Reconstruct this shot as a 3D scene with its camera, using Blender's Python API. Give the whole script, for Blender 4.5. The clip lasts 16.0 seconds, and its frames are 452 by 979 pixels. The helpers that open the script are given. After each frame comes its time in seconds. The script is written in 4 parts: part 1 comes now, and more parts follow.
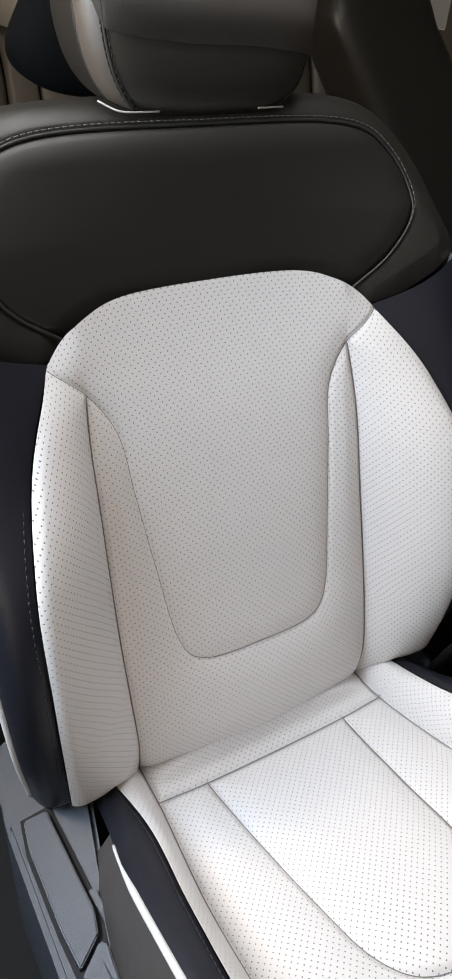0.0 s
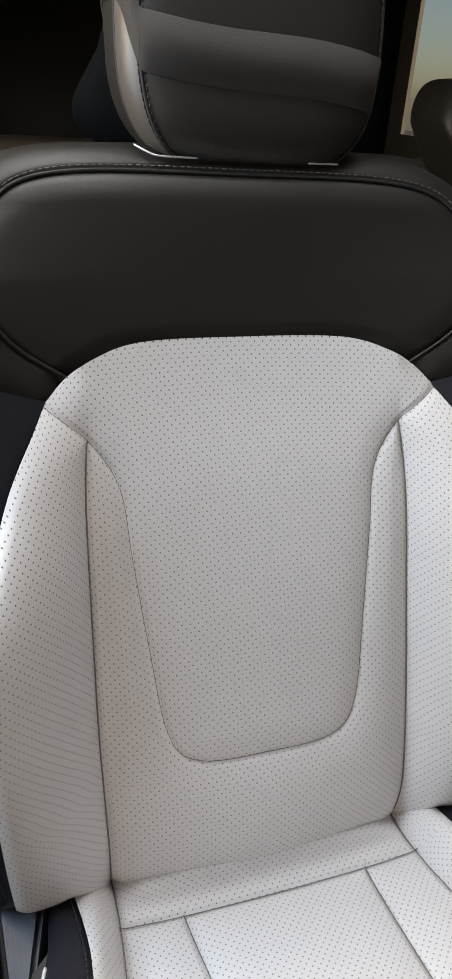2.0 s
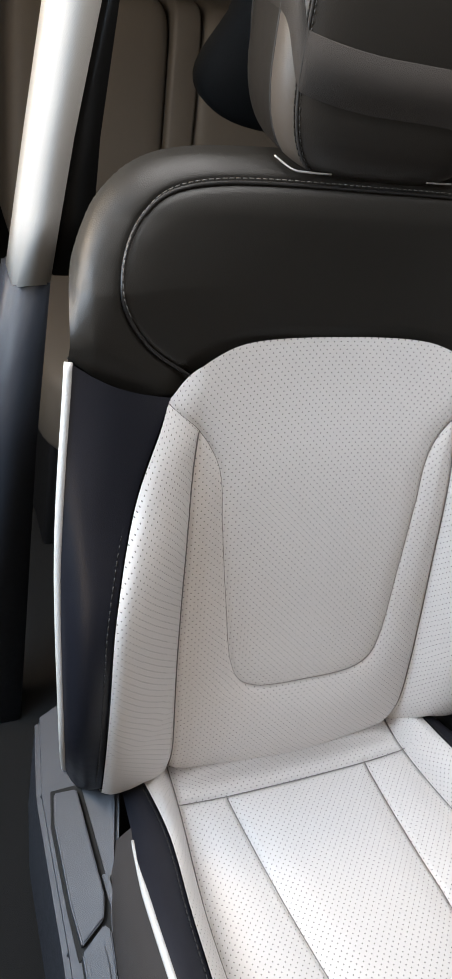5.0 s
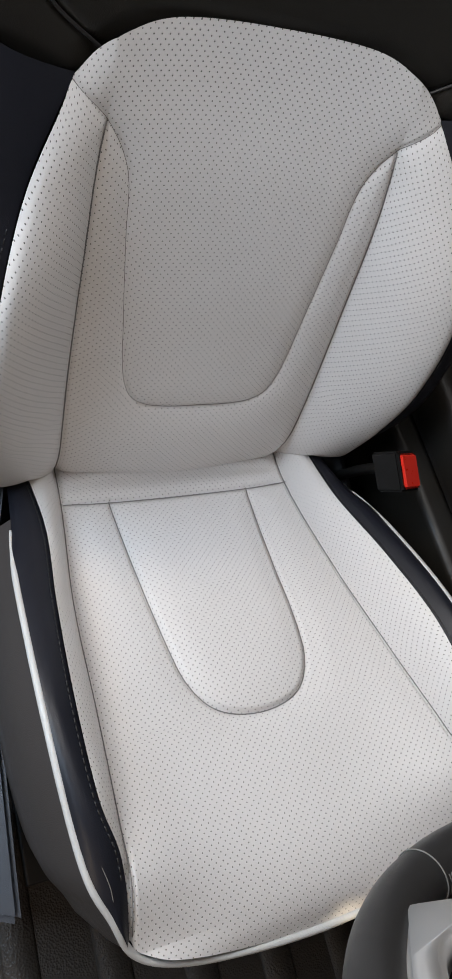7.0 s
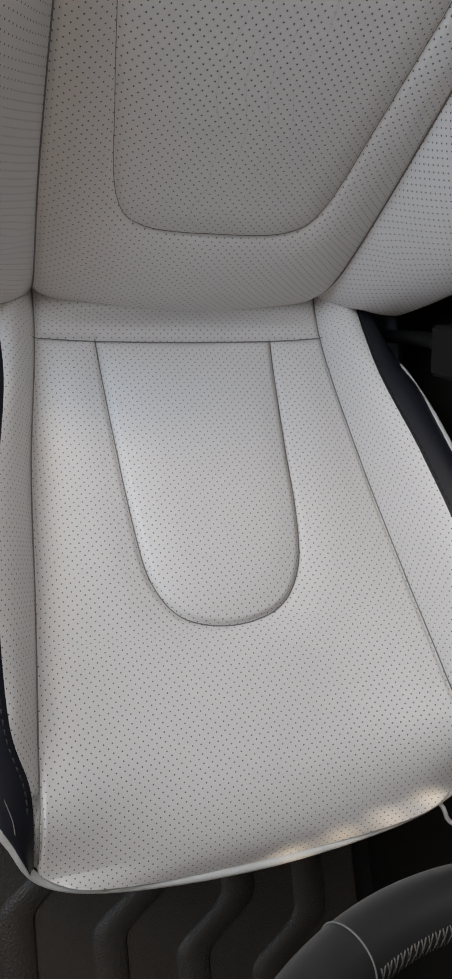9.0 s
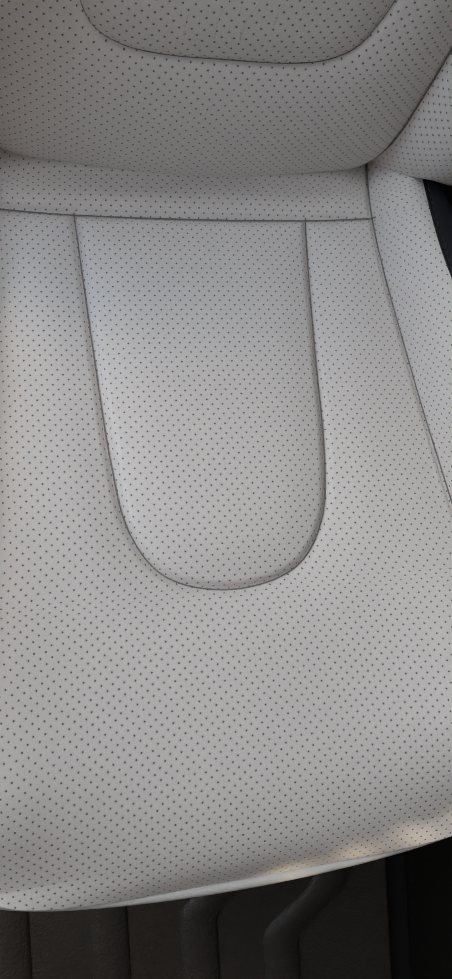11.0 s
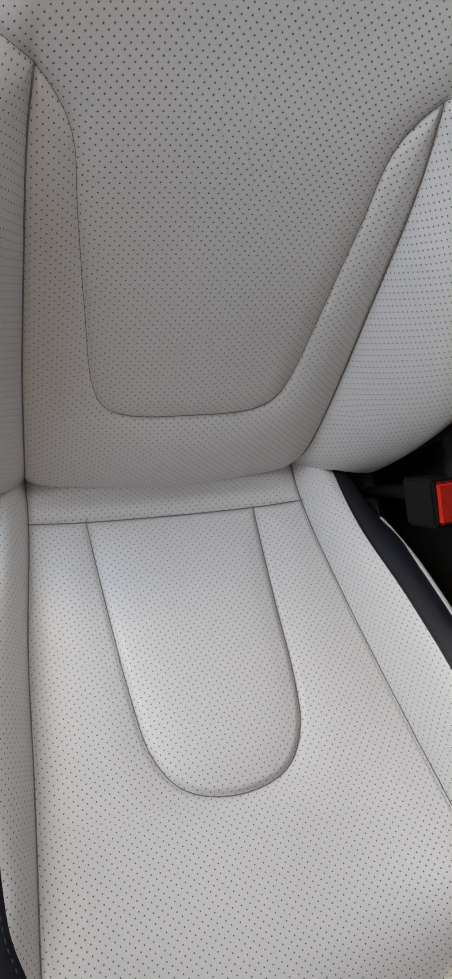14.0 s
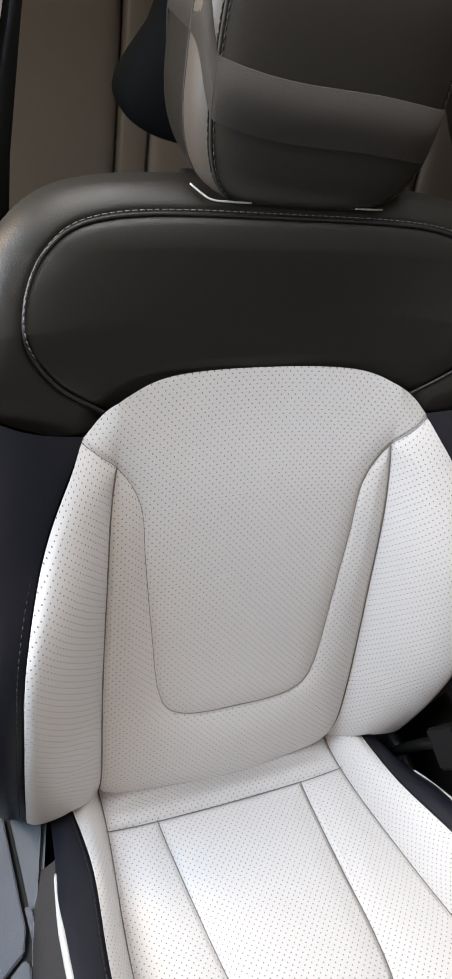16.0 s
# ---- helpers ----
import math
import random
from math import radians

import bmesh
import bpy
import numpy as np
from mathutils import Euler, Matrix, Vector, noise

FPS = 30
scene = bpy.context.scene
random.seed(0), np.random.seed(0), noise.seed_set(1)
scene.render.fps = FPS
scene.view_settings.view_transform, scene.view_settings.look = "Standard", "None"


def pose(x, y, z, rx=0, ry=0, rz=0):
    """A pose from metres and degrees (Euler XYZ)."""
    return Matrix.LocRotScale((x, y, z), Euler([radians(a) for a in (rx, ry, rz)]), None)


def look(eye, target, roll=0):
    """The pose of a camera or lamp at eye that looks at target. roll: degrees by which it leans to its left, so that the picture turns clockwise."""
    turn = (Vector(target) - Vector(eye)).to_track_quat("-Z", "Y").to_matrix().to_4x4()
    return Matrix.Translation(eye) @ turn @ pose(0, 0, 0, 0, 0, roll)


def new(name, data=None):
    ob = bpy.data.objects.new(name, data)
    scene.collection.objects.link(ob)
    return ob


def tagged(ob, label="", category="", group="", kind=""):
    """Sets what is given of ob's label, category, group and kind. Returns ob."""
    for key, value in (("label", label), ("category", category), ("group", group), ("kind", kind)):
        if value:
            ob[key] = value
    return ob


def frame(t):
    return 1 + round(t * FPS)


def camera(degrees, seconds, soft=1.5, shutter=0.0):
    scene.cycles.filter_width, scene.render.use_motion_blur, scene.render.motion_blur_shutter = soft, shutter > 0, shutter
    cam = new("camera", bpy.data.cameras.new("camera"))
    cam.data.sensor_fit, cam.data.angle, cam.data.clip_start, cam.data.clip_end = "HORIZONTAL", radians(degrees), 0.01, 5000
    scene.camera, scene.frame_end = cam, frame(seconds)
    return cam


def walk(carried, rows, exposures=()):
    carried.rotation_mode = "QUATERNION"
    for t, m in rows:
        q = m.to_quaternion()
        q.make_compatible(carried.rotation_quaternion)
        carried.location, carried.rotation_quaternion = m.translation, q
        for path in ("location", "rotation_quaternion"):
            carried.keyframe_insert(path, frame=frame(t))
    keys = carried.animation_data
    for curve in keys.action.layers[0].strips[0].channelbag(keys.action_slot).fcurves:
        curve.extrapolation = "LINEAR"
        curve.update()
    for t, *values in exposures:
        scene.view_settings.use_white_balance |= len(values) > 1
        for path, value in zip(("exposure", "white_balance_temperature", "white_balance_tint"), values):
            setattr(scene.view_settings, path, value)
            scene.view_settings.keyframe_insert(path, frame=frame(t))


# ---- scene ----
# ---------------------------------------------------------------- camera
PATH = [
    (0.0, (-0.3603, -0.4324, 1.0618), (0.0872, 0.2417, 0.4742), 4.97),
    (0.5, (-0.3089, -0.4355, 1.0416), (0.0756, 0.2879, 0.4682), 6.77),
    (1.0, (-0.2798, -0.4369, 1.0294), (0.0518, 0.3426, 0.4980), 6.69),
    (1.5, (-0.2497, -0.4442, 1.0077), (0.0553, 0.3712, 0.5156), 5.49),
    (2.0, (-0.2350, -0.4476, 0.9841), (0.0762, 0.3843, 0.5245), 4.46),
    (2.5, (-0.2312, -0.4459, 0.9802), (0.0735, 0.3828, 0.5107), 4.41),
    (3.0, (-0.2546, -0.4243, 0.9959), (0.0544, 0.3765, 0.4829), 5.85),
    (3.5, (-0.2810, -0.3939, 1.0034), (0.0295, 0.3882, 0.4631), 4.95),
    (3.7, (-0.2988, -0.3841, 1.0113), (0.0327, 0.3849, 0.4649), 5.94),
    (5.8, (-0.4120, -0.3796, 1.1853), (0.0030, 0.1777, 0.4661), 23.48),
    (6.0, (-0.4122, -0.3741, 1.1838), (0.0220, 0.1477, 0.4496), 26.26),
    (6.5, (-0.3825, -0.3833, 1.1703), (0.0587, 0.0572, 0.3884), 32.74),
    (7.0, (-0.3443, -0.3864, 1.1439), (0.0742, -0.0272, 0.3097), 38.23),
    (7.5, (-0.3069, -0.3663, 1.1125), (0.0731, -0.0843, 0.2315), 43.81),
    (8.0, (-0.2832, -0.3429, 1.0961), (0.0853, -0.1093, 0.1962), 50.17),
    (8.2, (-0.2726, -0.3224, 1.0950), (0.0920, -0.1213, 0.1858), 54.31),
    (10.3, (-0.1478, -0.2403, 0.9350), (0.1048, -0.2228, -0.0324), 82.74),
    (10.6, (-0.1390, -0.2388, 0.9258), (0.1067, -0.2368, -0.0436), 86.22),
    (11.0, (-0.1272, -0.2368, 0.9134), (0.1077, -0.2540, -0.0584), 90.87),
    (11.6, (-0.1150, -0.2468, 0.9030), (0.2225, -0.2720, -0.0380), 92.46),
    (12.0, (-0.1167, -0.2494, 0.9050), (0.2649, -0.2842, -0.0187), 94.64),
    (12.5, (-0.1207, -0.2245, 0.9475), (0.2529, -0.2666, 0.0209), 94.13),
    (13.1, (-0.1425, -0.2365, 0.9833), (0.2715, -0.2584, 0.0733), 90.21),
    (13.5, (-0.1474, -0.2712, 1.0159), (0.2062, -0.1539, 0.0894), 68.59),
    (13.8, (-0.1792, -0.2669, 1.0690), (0.1580, -0.0520, 0.1524), 51.99),
    (14.0, (-0.2021, -0.2777, 1.0785), (0.1160, 0.0362, 0.1839), 37.48),
    (14.3, (-0.2134, -0.2889, 1.1044), (0.0769, 0.1418, 0.2499), 25.55),
    (14.5, (-0.2223, -0.2915, 1.1232), (0.0499, 0.2033, 0.2979), 20.36),
    (15.0, (-0.2429, -0.3078, 1.1468), (0.0416, 0.2725, 0.3836), 17.22),
    (15.5, (-0.2675, -0.3117, 1.1685), (0.0332, 0.3187, 0.4528), 14.90),
    (16.0, (-0.3219, -0.3376, 1.1870), (0.0703, 0.2841, 0.5090), 17.24),
]
cam = camera(32.537, 16.0, soft=1.6)
walk(cam, [(t, look(eye, aim, roll)) for t, eye, aim, roll in PATH],
     exposures=[(0.0, 0.55), (1.0, 0.4), (3.7, 0.3), (5.8, 0.5), (7.0, -0.05), (8.2, -0.35), (10.3, -0.75), (12.5, -0.45), (13.5, -0.25), (14.2, -0.45), (15.0, -0.25), (16.0, 0.5)])

# ---------------------------------------------------------------- light
world = bpy.data.worlds.new("sky")
scene.world = world
world.use_nodes = True
SUN_AZ, SUN_EL = (0.85, -0.36), radians(23)
sky = world.node_tree.nodes.new("ShaderNodeTexSky")
sky.sky_type = "NISHITA"
sky.sun_disc = False
sky.sun_elevation = SUN_EL
sky.sun_rotation = math.atan2(SUN_AZ[0], SUN_AZ[1])
world.node_tree.links.new(sky.outputs[0], world.node_tree.nodes["Background"].inputs[0])
world.node_tree.nodes["Background"].inputs[1].default_value = 0.05
sun = new("sun", bpy.data.lights.new("sun", "SUN"))
sun.data.energy, sun.data.angle, sun.data.color = 5.0, radians(0.6), (1.0, 0.82, 0.58)
_d = Vector((SUN_AZ[0], SUN_AZ[1], math.tan(SUN_EL) * math.hypot(*SUN_AZ)))
sun.matrix_world = look(tuple(_d * 5), (0, 0, 0))


def area(name, eye, aim, sx, sy, power, colour):
    lamp = bpy.data.lights.new(name, "AREA")
    lamp.shape, lamp.size, lamp.size_y, lamp.energy, lamp.color = "RECTANGLE", sx, sy, power, colour
    ob = new(name, lamp)
    ob.matrix_world = look(eye, aim)
    return ob


# daylight in the windscreen and the opening of the driver's door, warmer at its two ends
area("windscreen_daylight", (-0.05, -1.15, 1.30), (0.0, -0.4, 0.4), 1.2, 0.45, 0.8, (1.0, 0.70, 0.40))
area("door_daylight", (-0.84, 0.04, 1.14), (0.0, -0.55, 0.36), 0.60, 0.6, 9.5, (0.66, 0.82, 1.0))
area("door_front_daylight", (-0.80, -0.86, 0.86), (-0.05, -0.46, 0.46), 0.22, 0.40, 1.3, (1.0, 0.74, 0.48))
area("door_rear_daylight", (-0.80, 0.36, 1.22), (-0.20, 0.19, 0.90), 0.20, 0.34, 4.5, (1.0, 0.76, 0.50))
# unseen overhead fill, added to light the cushion more than the backrest
area("overhead_fill", (-0.04, 0.17, 1.53), (-0.04, -0.55, 0.60), 0.60, 0.46, 6.0, (0.985, 0.955, 0.94))


# ---------------------------------------------------------------- materials
def material(name, rough=0.5, metal=0.0):
    m = bpy.data.materials.new(name)
    m.use_nodes = True
    nt = m.node_tree
    b = nt.nodes["Principled BSDF"]
    b.inputs["Roughness"].default_value = rough
    b.inputs["Metallic"].default_value = metal
    return m, nt, b


def node(nt, kind, **values):
    n = nt.nodes.new(kind)
    for k, v in values.items():
        n.inputs[k.replace("_", " ")].default_value = v
    return n


def arith(nt, op, a, b=None, c=None):
    n = nt.nodes.new("ShaderNodeMath")
    n.operation = op
    for i, v in enumerate((a, b, c)):
        if v is None:
            continue
        if isinstance(v, (int, float)):
            n.inputs[i].default_value = v
        else:
            nt.links.new(v, n.inputs[i])
    return n.outputs[0]


def mix_colour(nt, fac, a, b):
    n = nt.nodes.new("ShaderNodeMix")
    n.data_type = "RGBA"
    nt.links.new(fac, n.inputs[0])
    for i, v in ((6, a), (7, b)):
        if isinstance(v, tuple):
            n.inputs[i].default_value = (*v, 1)
        else:
            nt.links.new(v, n.inputs[i])
    return n.outputs[2]


def surface(name, colour, rough=0.5, metal=0.0, vary=0.15, big=6.0, grain=900.0, relief=0.0003, voronoi=True, spec=0.5):
    """A material whose colour drifts at two scales, with a fine grain in relief."""
    m, nt, b = material(name, rough, metal)
    tc = nt.nodes.new("ShaderNodeTexCoord")
    n1 = node(nt, "ShaderNodeTexNoise", Scale=big, Detail=4.0)
    n2 = node(nt, "ShaderNodeTexNoise", Scale=big * 18, Detail=3.0)
    nt.links.new(tc.outputs["Object"], n1.inputs["Vector"])
    nt.links.new(tc.outputs["Object"], n2.inputs["Vector"])
    f = arith(nt, "ADD", arith(nt, "MULTIPLY", n1.outputs[0], 0.6), arith(nt, "MULTIPLY", n2.outputs[0], 0.4))
    lo = tuple(c * (1 - vary) for c in colour)
    hi = tuple(min(1, c * (1 + vary)) for c in colour)
    nt.links.new(mix_colour(nt, f, lo, hi), b.inputs["Base Color"])
    nt.links.new(arith(nt, "ADD", rough - 0.08, arith(nt, "MULTIPLY", n2.outputs[0], 0.16)), b.inputs["Roughness"])
    b.inputs["Specular IOR Level"].default_value = spec
    if relief:
        g = node(nt, "ShaderNodeTexVoronoi" if voronoi else "ShaderNodeTexNoise", Scale=grain)
        nt.links.new(tc.outputs["Object"], g.inputs["Vector"])
        bump = node(nt, "ShaderNodeBump", Strength=0.5, Distance=relief)
        nt.links.new(g.outputs[0], bump.inputs["Height"])
        nt.links.new(bump.outputs[0], b.inputs["Normal"])
    return m


def perforated(name, colour):
    """Pale leather, punched with a staggered grid of small holes laid out in metres on the sheet."""
    m, nt, b = material(name, 0.5)
    uv = nt.nodes.new("ShaderNodeUVMap")
    sep = nt.nodes.new("ShaderNodeSeparateXYZ")
    nt.links.new(uv.outputs[0], sep.inputs[0])
    tc = nt.nodes.new("ShaderNodeTexCoord")

    def holes(shift):
        u = arith(nt, "SUBTRACT", arith(nt, "FRACT", arith(nt, "ADD", arith(nt, "DIVIDE", sep.outputs[0], 0.0074), shift)), 0.5)
        v = arith(nt, "SUBTRACT", arith(nt, "FRACT", arith(nt, "ADD", arith(nt, "DIVIDE", sep.outputs[1], 0.0074), shift)), 0.5)
        return arith(nt, "SQRT", arith(nt, "ADD", arith(nt, "MULTIPLY", u, u), arith(nt, "MULTIPLY", v, v)))

    near = arith(nt, "MINIMUM", holes(0.0), holes(0.5))
    mr = nt.nodes.new("ShaderNodeMapRange")
    mr.interpolation_type = "SMOOTHSTEP"
    nt.links.new(near, mr.inputs[0])
    for i, v in ((1, 0.060), (2, 0.104), (3, 1.0), (4, 0.0)):
        mr.inputs[i].default_value = v
    n1 = node(nt, "ShaderNodeTexNoise", Scale=7.0, Detail=4.0)
    n2 = node(nt, "ShaderNodeTexNoise", Scale=160.0, Detail=3.0)
    for n in (n1, n2):
        nt.links.new(tc.outputs["Object"], n.inputs["Vector"])
    f = arith(nt, "ADD", arith(nt, "MULTIPLY", n1.outputs[0], 0.6), arith(nt, "MULTIPLY", n2.outputs[0], 0.4))
    base = mix_colour(nt, f, tuple(c * 0.93 for c in colour), tuple(min(1, c * 1.06) for c in colour))
    nt.links.new(mix_colour(nt, mr.outputs[0], base, (0.13, 0.125, 0.12)), b.inputs["Base Color"])
    nt.links.new(arith(nt, "ADD", 0.34, arith(nt, "MULTIPLY", n2.outputs[0], 0.18)), b.inputs["Roughness"])
    b.inputs["Specular IOR Level"].default_value = 0.4
    g = node(nt, "ShaderNodeTexVoronoi", Scale=1100.0)
    nt.links.new(tc.outputs["Object"], g.inputs["Vector"])
    dip = nt.nodes.new("ShaderNodeMapRange")
    dip.interpolation_type = "SMOOTHSTEP"
    nt.links.new(near, dip.inputs[0])
    for i, v in ((1, 0.05), (2, 0.16), (3, 0.0), (4, 1.0)):
        dip.inputs[i].default_value = v
    bump1 = node(nt, "ShaderNodeBump", Strength=0.25, Distance=0.0002)
    nt.links.new(g.outputs[0], bump1.inputs["Height"])
    bump = node(nt, "ShaderNodeBump", Strength=0.7, Distance=0.0004)
    nt.links.new(dip.outputs[0], bump.inputs["Height"])
    nt.links.new(bump1.outputs[0], bump.inputs["Normal"])
    nt.links.new(bump.outputs[0], b.inputs["Normal"])
    return m


WHITE = (0.70, 0.68, 0.668)
M_PERF = perforated("perforated_pale_leather", WHITE)
M_WHITE = surface("pale_leather", WHITE, 0.48, vary=0.06, relief=0.0002)
M_PIPE = surface("pale_piping", (0.58, 0.58, 0.57), 0.45, vary=0.08, grain=500, relief=0.0006)
M_BLACK = surface("black_leather", (0.0165, 0.0150, 0.0128), 0.44, vary=0.25, relief=0.0002, spec=0.42)
M_BLUE = surface("blue_black_leather", (0.011, 0.012, 0.018), 0.40, vary=0.25, relief=0.0002, spec=0.4)
M_GREY = surface("charcoal_leather", (0.064, 0.058, 0.056), 0.38, vary=0.2, relief=0.00025)
M_RIM = surface("rim_leather", (0.022, 0.021, 0.021), 0.42, vary=0.2, grain=1500, relief=0.00012)
# thread tone set dark, to paint the shade in the seam creases too
M_SEAM = surface("seam_thread_shaded", (0.20, 0.19, 0.185), 0.8, vary=0.2, relief=0)
M_THREAD = surface("grey_thread", (0.18, 0.175, 0.165), 0.7, vary=0.2, relief=0)
M_STITCH = surface("charcoal_thread", (0.11, 0.105, 0.095), 0.7, vary=0.2, relief=0)
M_DTHREAD = surface("dark_thread", (0.022, 0.021, 0.020), 0.7, vary=0.2, relief=0)
M_PLASTIC = surface("slate_plastic", (0.036, 0.041, 0.053), 0.42, vary=0.12, grain=1400, relief=0.0003)
M_TRAY = surface("blue_slate_plastic", (0.050, 0.066, 0.088), 0.32, vary=0.12, relief=0)
M_DARK = surface("dark_plastic", (0.012, 0.012, 0.013), 0.5, vary=0.2, grain=1400, relief=0.0002)
M_CHROME = surface("chrome", (0.75, 0.75, 0.76), 0.15, metal=1.0, vary=0.03, relief=0)
M_SILVER = surface("satin_silver_paint", (0.62, 0.61, 0.60), 0.34, metal=0.6, vary=0.05, relief=0)
M_RED = surface("red_plastic", (0.80, 0.030, 0.016), 0.30, vary=0.1, relief=0)
M_RUBBER = surface("rubber_mat", (0.046, 0.039, 0.033), 0.42, vary=0.45, grain=340, relief=0.0016)
M_CARPET = surface("black_carpet", (0.010, 0.010, 0.010), 0.95, vary=0.4, grain=900, relief=0.002, voronoi=False)
M_BEIGE = surface("taupe_leather", (0.135, 0.116, 0.094), 0.55, vary=0.15, relief=0.0003)
M_TRIM = surface("pale_trim_plastic", (0.52, 0.51, 0.49), 0.5, vary=0.05, grain=1500, relief=0.0002)
M_ROOF = surface("headliner", (0.42, 0.38, 0.32), 0.95, vary=0.08, grain=1300, relief=0.0005, voronoi=False)
M_CABLE = surface("white_cable", (0.8, 0.8, 0.8), 0.35, vary=0.03, relief=0)
M_STRAP = surface("elastic_band", (0.034, 0.029, 0.025), 0.75, vary=0.2, grain=1600, relief=0.0005)
M_HEAD = surface("umber_leather", (0.019, 0.0165, 0.014), 0.46, vary=0.2, relief=0.0002)
# paler headrest leather: the warm light on its sides is in the colour
M_HEAD_LIT = surface("lit_umber_leather", (0.085, 0.072, 0.060), 0.42, vary=0.15, relief=0.0002)
M_BUCKLE = surface("matt_black_plastic", (0.006, 0.006, 0.006), 0.6, vary=0.2, relief=0, spec=0.2)
# tan that paints sunlight on the console side
M_STREAK = surface("sun_streak_tan", (0.30, 0.20, 0.12), 0.45, metal=0.3, vary=0.25, relief=0)
M_FELT = surface("black_fabric", (0.006, 0.006, 0.006), 0.95, vary=0.3, spec=0.12, grain=1200, relief=0.0006, voronoi=False)


# ---------------------------------------------------------------- helpers
def thing(name, label, category, at=(0, 0, 0), group="", kind=""):
    ob = new(name)
    ob.location = at
    ob.empty_display_size = 0.05
    return tagged(ob, label, category, group, kind)


def mesh_of(name, verts, faces, mat, parent=None, label="", uv=None, normals=None, smooth=True):
    me = bpy.data.meshes.new(name)
    me.from_pydata([tuple(map(float, v)) for v in verts], [], [tuple(map(int, f)) for f in faces])
    me.materials.append(mat)
    if smooth:
        me.polygons.foreach_set("use_smooth", [True] * len(me.polygons))
    if uv is not None:
        layer = me.uv_layers.new(name="sheet")
        idx = np.empty(len(me.loops), dtype=np.int32)
        me.loops.foreach_get("vertex_index", idx)
        layer.data.foreach_set("uv", np.asarray(uv, dtype=np.float32)[idx].ravel())
    me.update()
    if normals is not None:
        me.normals_split_custom_set_from_vertices([tuple(map(float, n)) for n in normals])
    ob = new(name, me)
    if parent is not None:
        ob.parent = parent
        root = parent
        shift = Vector((0, 0, 0))
        while root is not None:
            shift += root.location
            root = root.parent
        me.transform(Matrix.Translation(-shift))
    return tagged(ob, label)


def part(name, bm, mat, parent, label="", smooth=True):
    """Links a bmesh, given in world places, as one mesh under a thing or a part."""
    bmesh.ops.recalc_face_normals(bm, faces=bm.faces)
    verts = [v.co.copy() for v in bm.verts]
    bm.verts.index_update()
    faces = [[v.index for v in f.verts] for f in bm.faces]
    bm.free()
    return mesh_of(name, verts, faces, mat, parent, label, smooth=smooth)


def spline(points, count):
    """A smooth line through points, with count places on it, evenly spaced along it."""
    p = np.asarray(points, float)
    q = np.vstack([2 * p[0] - p[1], p, 2 * p[-1] - p[-2]])
    u = np.linspace(0, len(p) - 1 - 1e-9, max(200, 4 * count))
    i = u.astype(int)
    s = (u - i)[:, None]
    a, b, c, d = q[i], q[i + 1], q[i + 2], q[i + 3]
    r = 0.5 * (2 * b + (c - a) * s + (2 * a - 5 * b + 4 * c - d) * s**2 + (3 * b - a - 3 * c + d) * s**3)
    along = np.r_[0, np.cumsum(np.linalg.norm(np.diff(r, axis=0), axis=1))]
    t = np.linspace(0, along[-1], count)
    return np.stack([np.interp(t, along, r[:, k]) for k in range(r.shape[1])], 1)


MIRROR = np.array([-1.0, 1.0, 1.0])


def whole(left, count):
    """A line that starts on the left half and ends on the middle plane, carried on to its mirror image."""
    p = np.asarray(left, float)
    return spline(np.vstack([p, (p[:-1] * MIRROR)[::-1]]), count)


def tube_data(path, radius, sides=8, closed=False, flat=1.0):
    p = np.asarray(path, float)
    n = len(p)
    tan = np.roll(p, -1, 0) - np.roll(p, 1, 0) if closed else np.gradient(p, axis=0)
    tan /= np.linalg.norm(tan, axis=1)[:, None] + 1e-12
    up = np.array([0, 0, 1.0]) if abs(tan[0][2]) < 0.9 else np.array([0, 1.0, 0])
    verts, faces = [], []
    rad = np.broadcast_to(radius, n)
    x = np.cross(up, tan[0])
    for k in range(n):
        x = x - tan[k] * (x @ tan[k])
        x /= np.linalg.norm(x) + 1e-12
        y = np.cross(tan[k], x)
        for j in range(sides):
            a = 2 * math.pi * j / sides
            verts.append(p[k] + rad[k] * (math.cos(a) * x + flat * math.sin(a) * y))
    for k in range(n if closed else n - 1):
        for j in range(sides):
            a, b = k * sides + j, k * sides + (j + 1) % sides
            c, d = ((k + 1) % n) * sides + (j + 1) % sides, ((k + 1) % n) * sides + j
            faces.append((a, b, c, d))
    if not closed:
        faces.append(tuple(range(sides))[::-1])
        faces.append(tuple((n - 1) * sides + j for j in range(sides)))
    return verts, faces


def tube(name, path, radius, mat, parent=None, label="", sides=8, closed=False, flat=1.0):
    v, f = tube_data(path, radius, sides, closed, flat)
    return mesh_of(name, v, f, mat, parent, label)


def stitches(name, path, step, length, radius, mat, parent, label=""):
    """A row of single stitches along a line."""
    p = np.asarray(path, float)
    along = np.r_[0, np.cumsum(np.linalg.norm(np.diff(p, axis=0), axis=1))]
    verts, faces = [], []
    for s in np.arange(0, along[-1] - length, step):
        seg = np.stack([np.interp([s, s + length * 0.5, s + length], along, p[:, k]) for k in range(3)], 1)
        v, f = tube_data(seg, radius, 5)
        faces += [tuple(i + len(verts) for i in q) for q in f]
        verts += v
    return mesh_of(name, verts, faces, mat, parent, label)


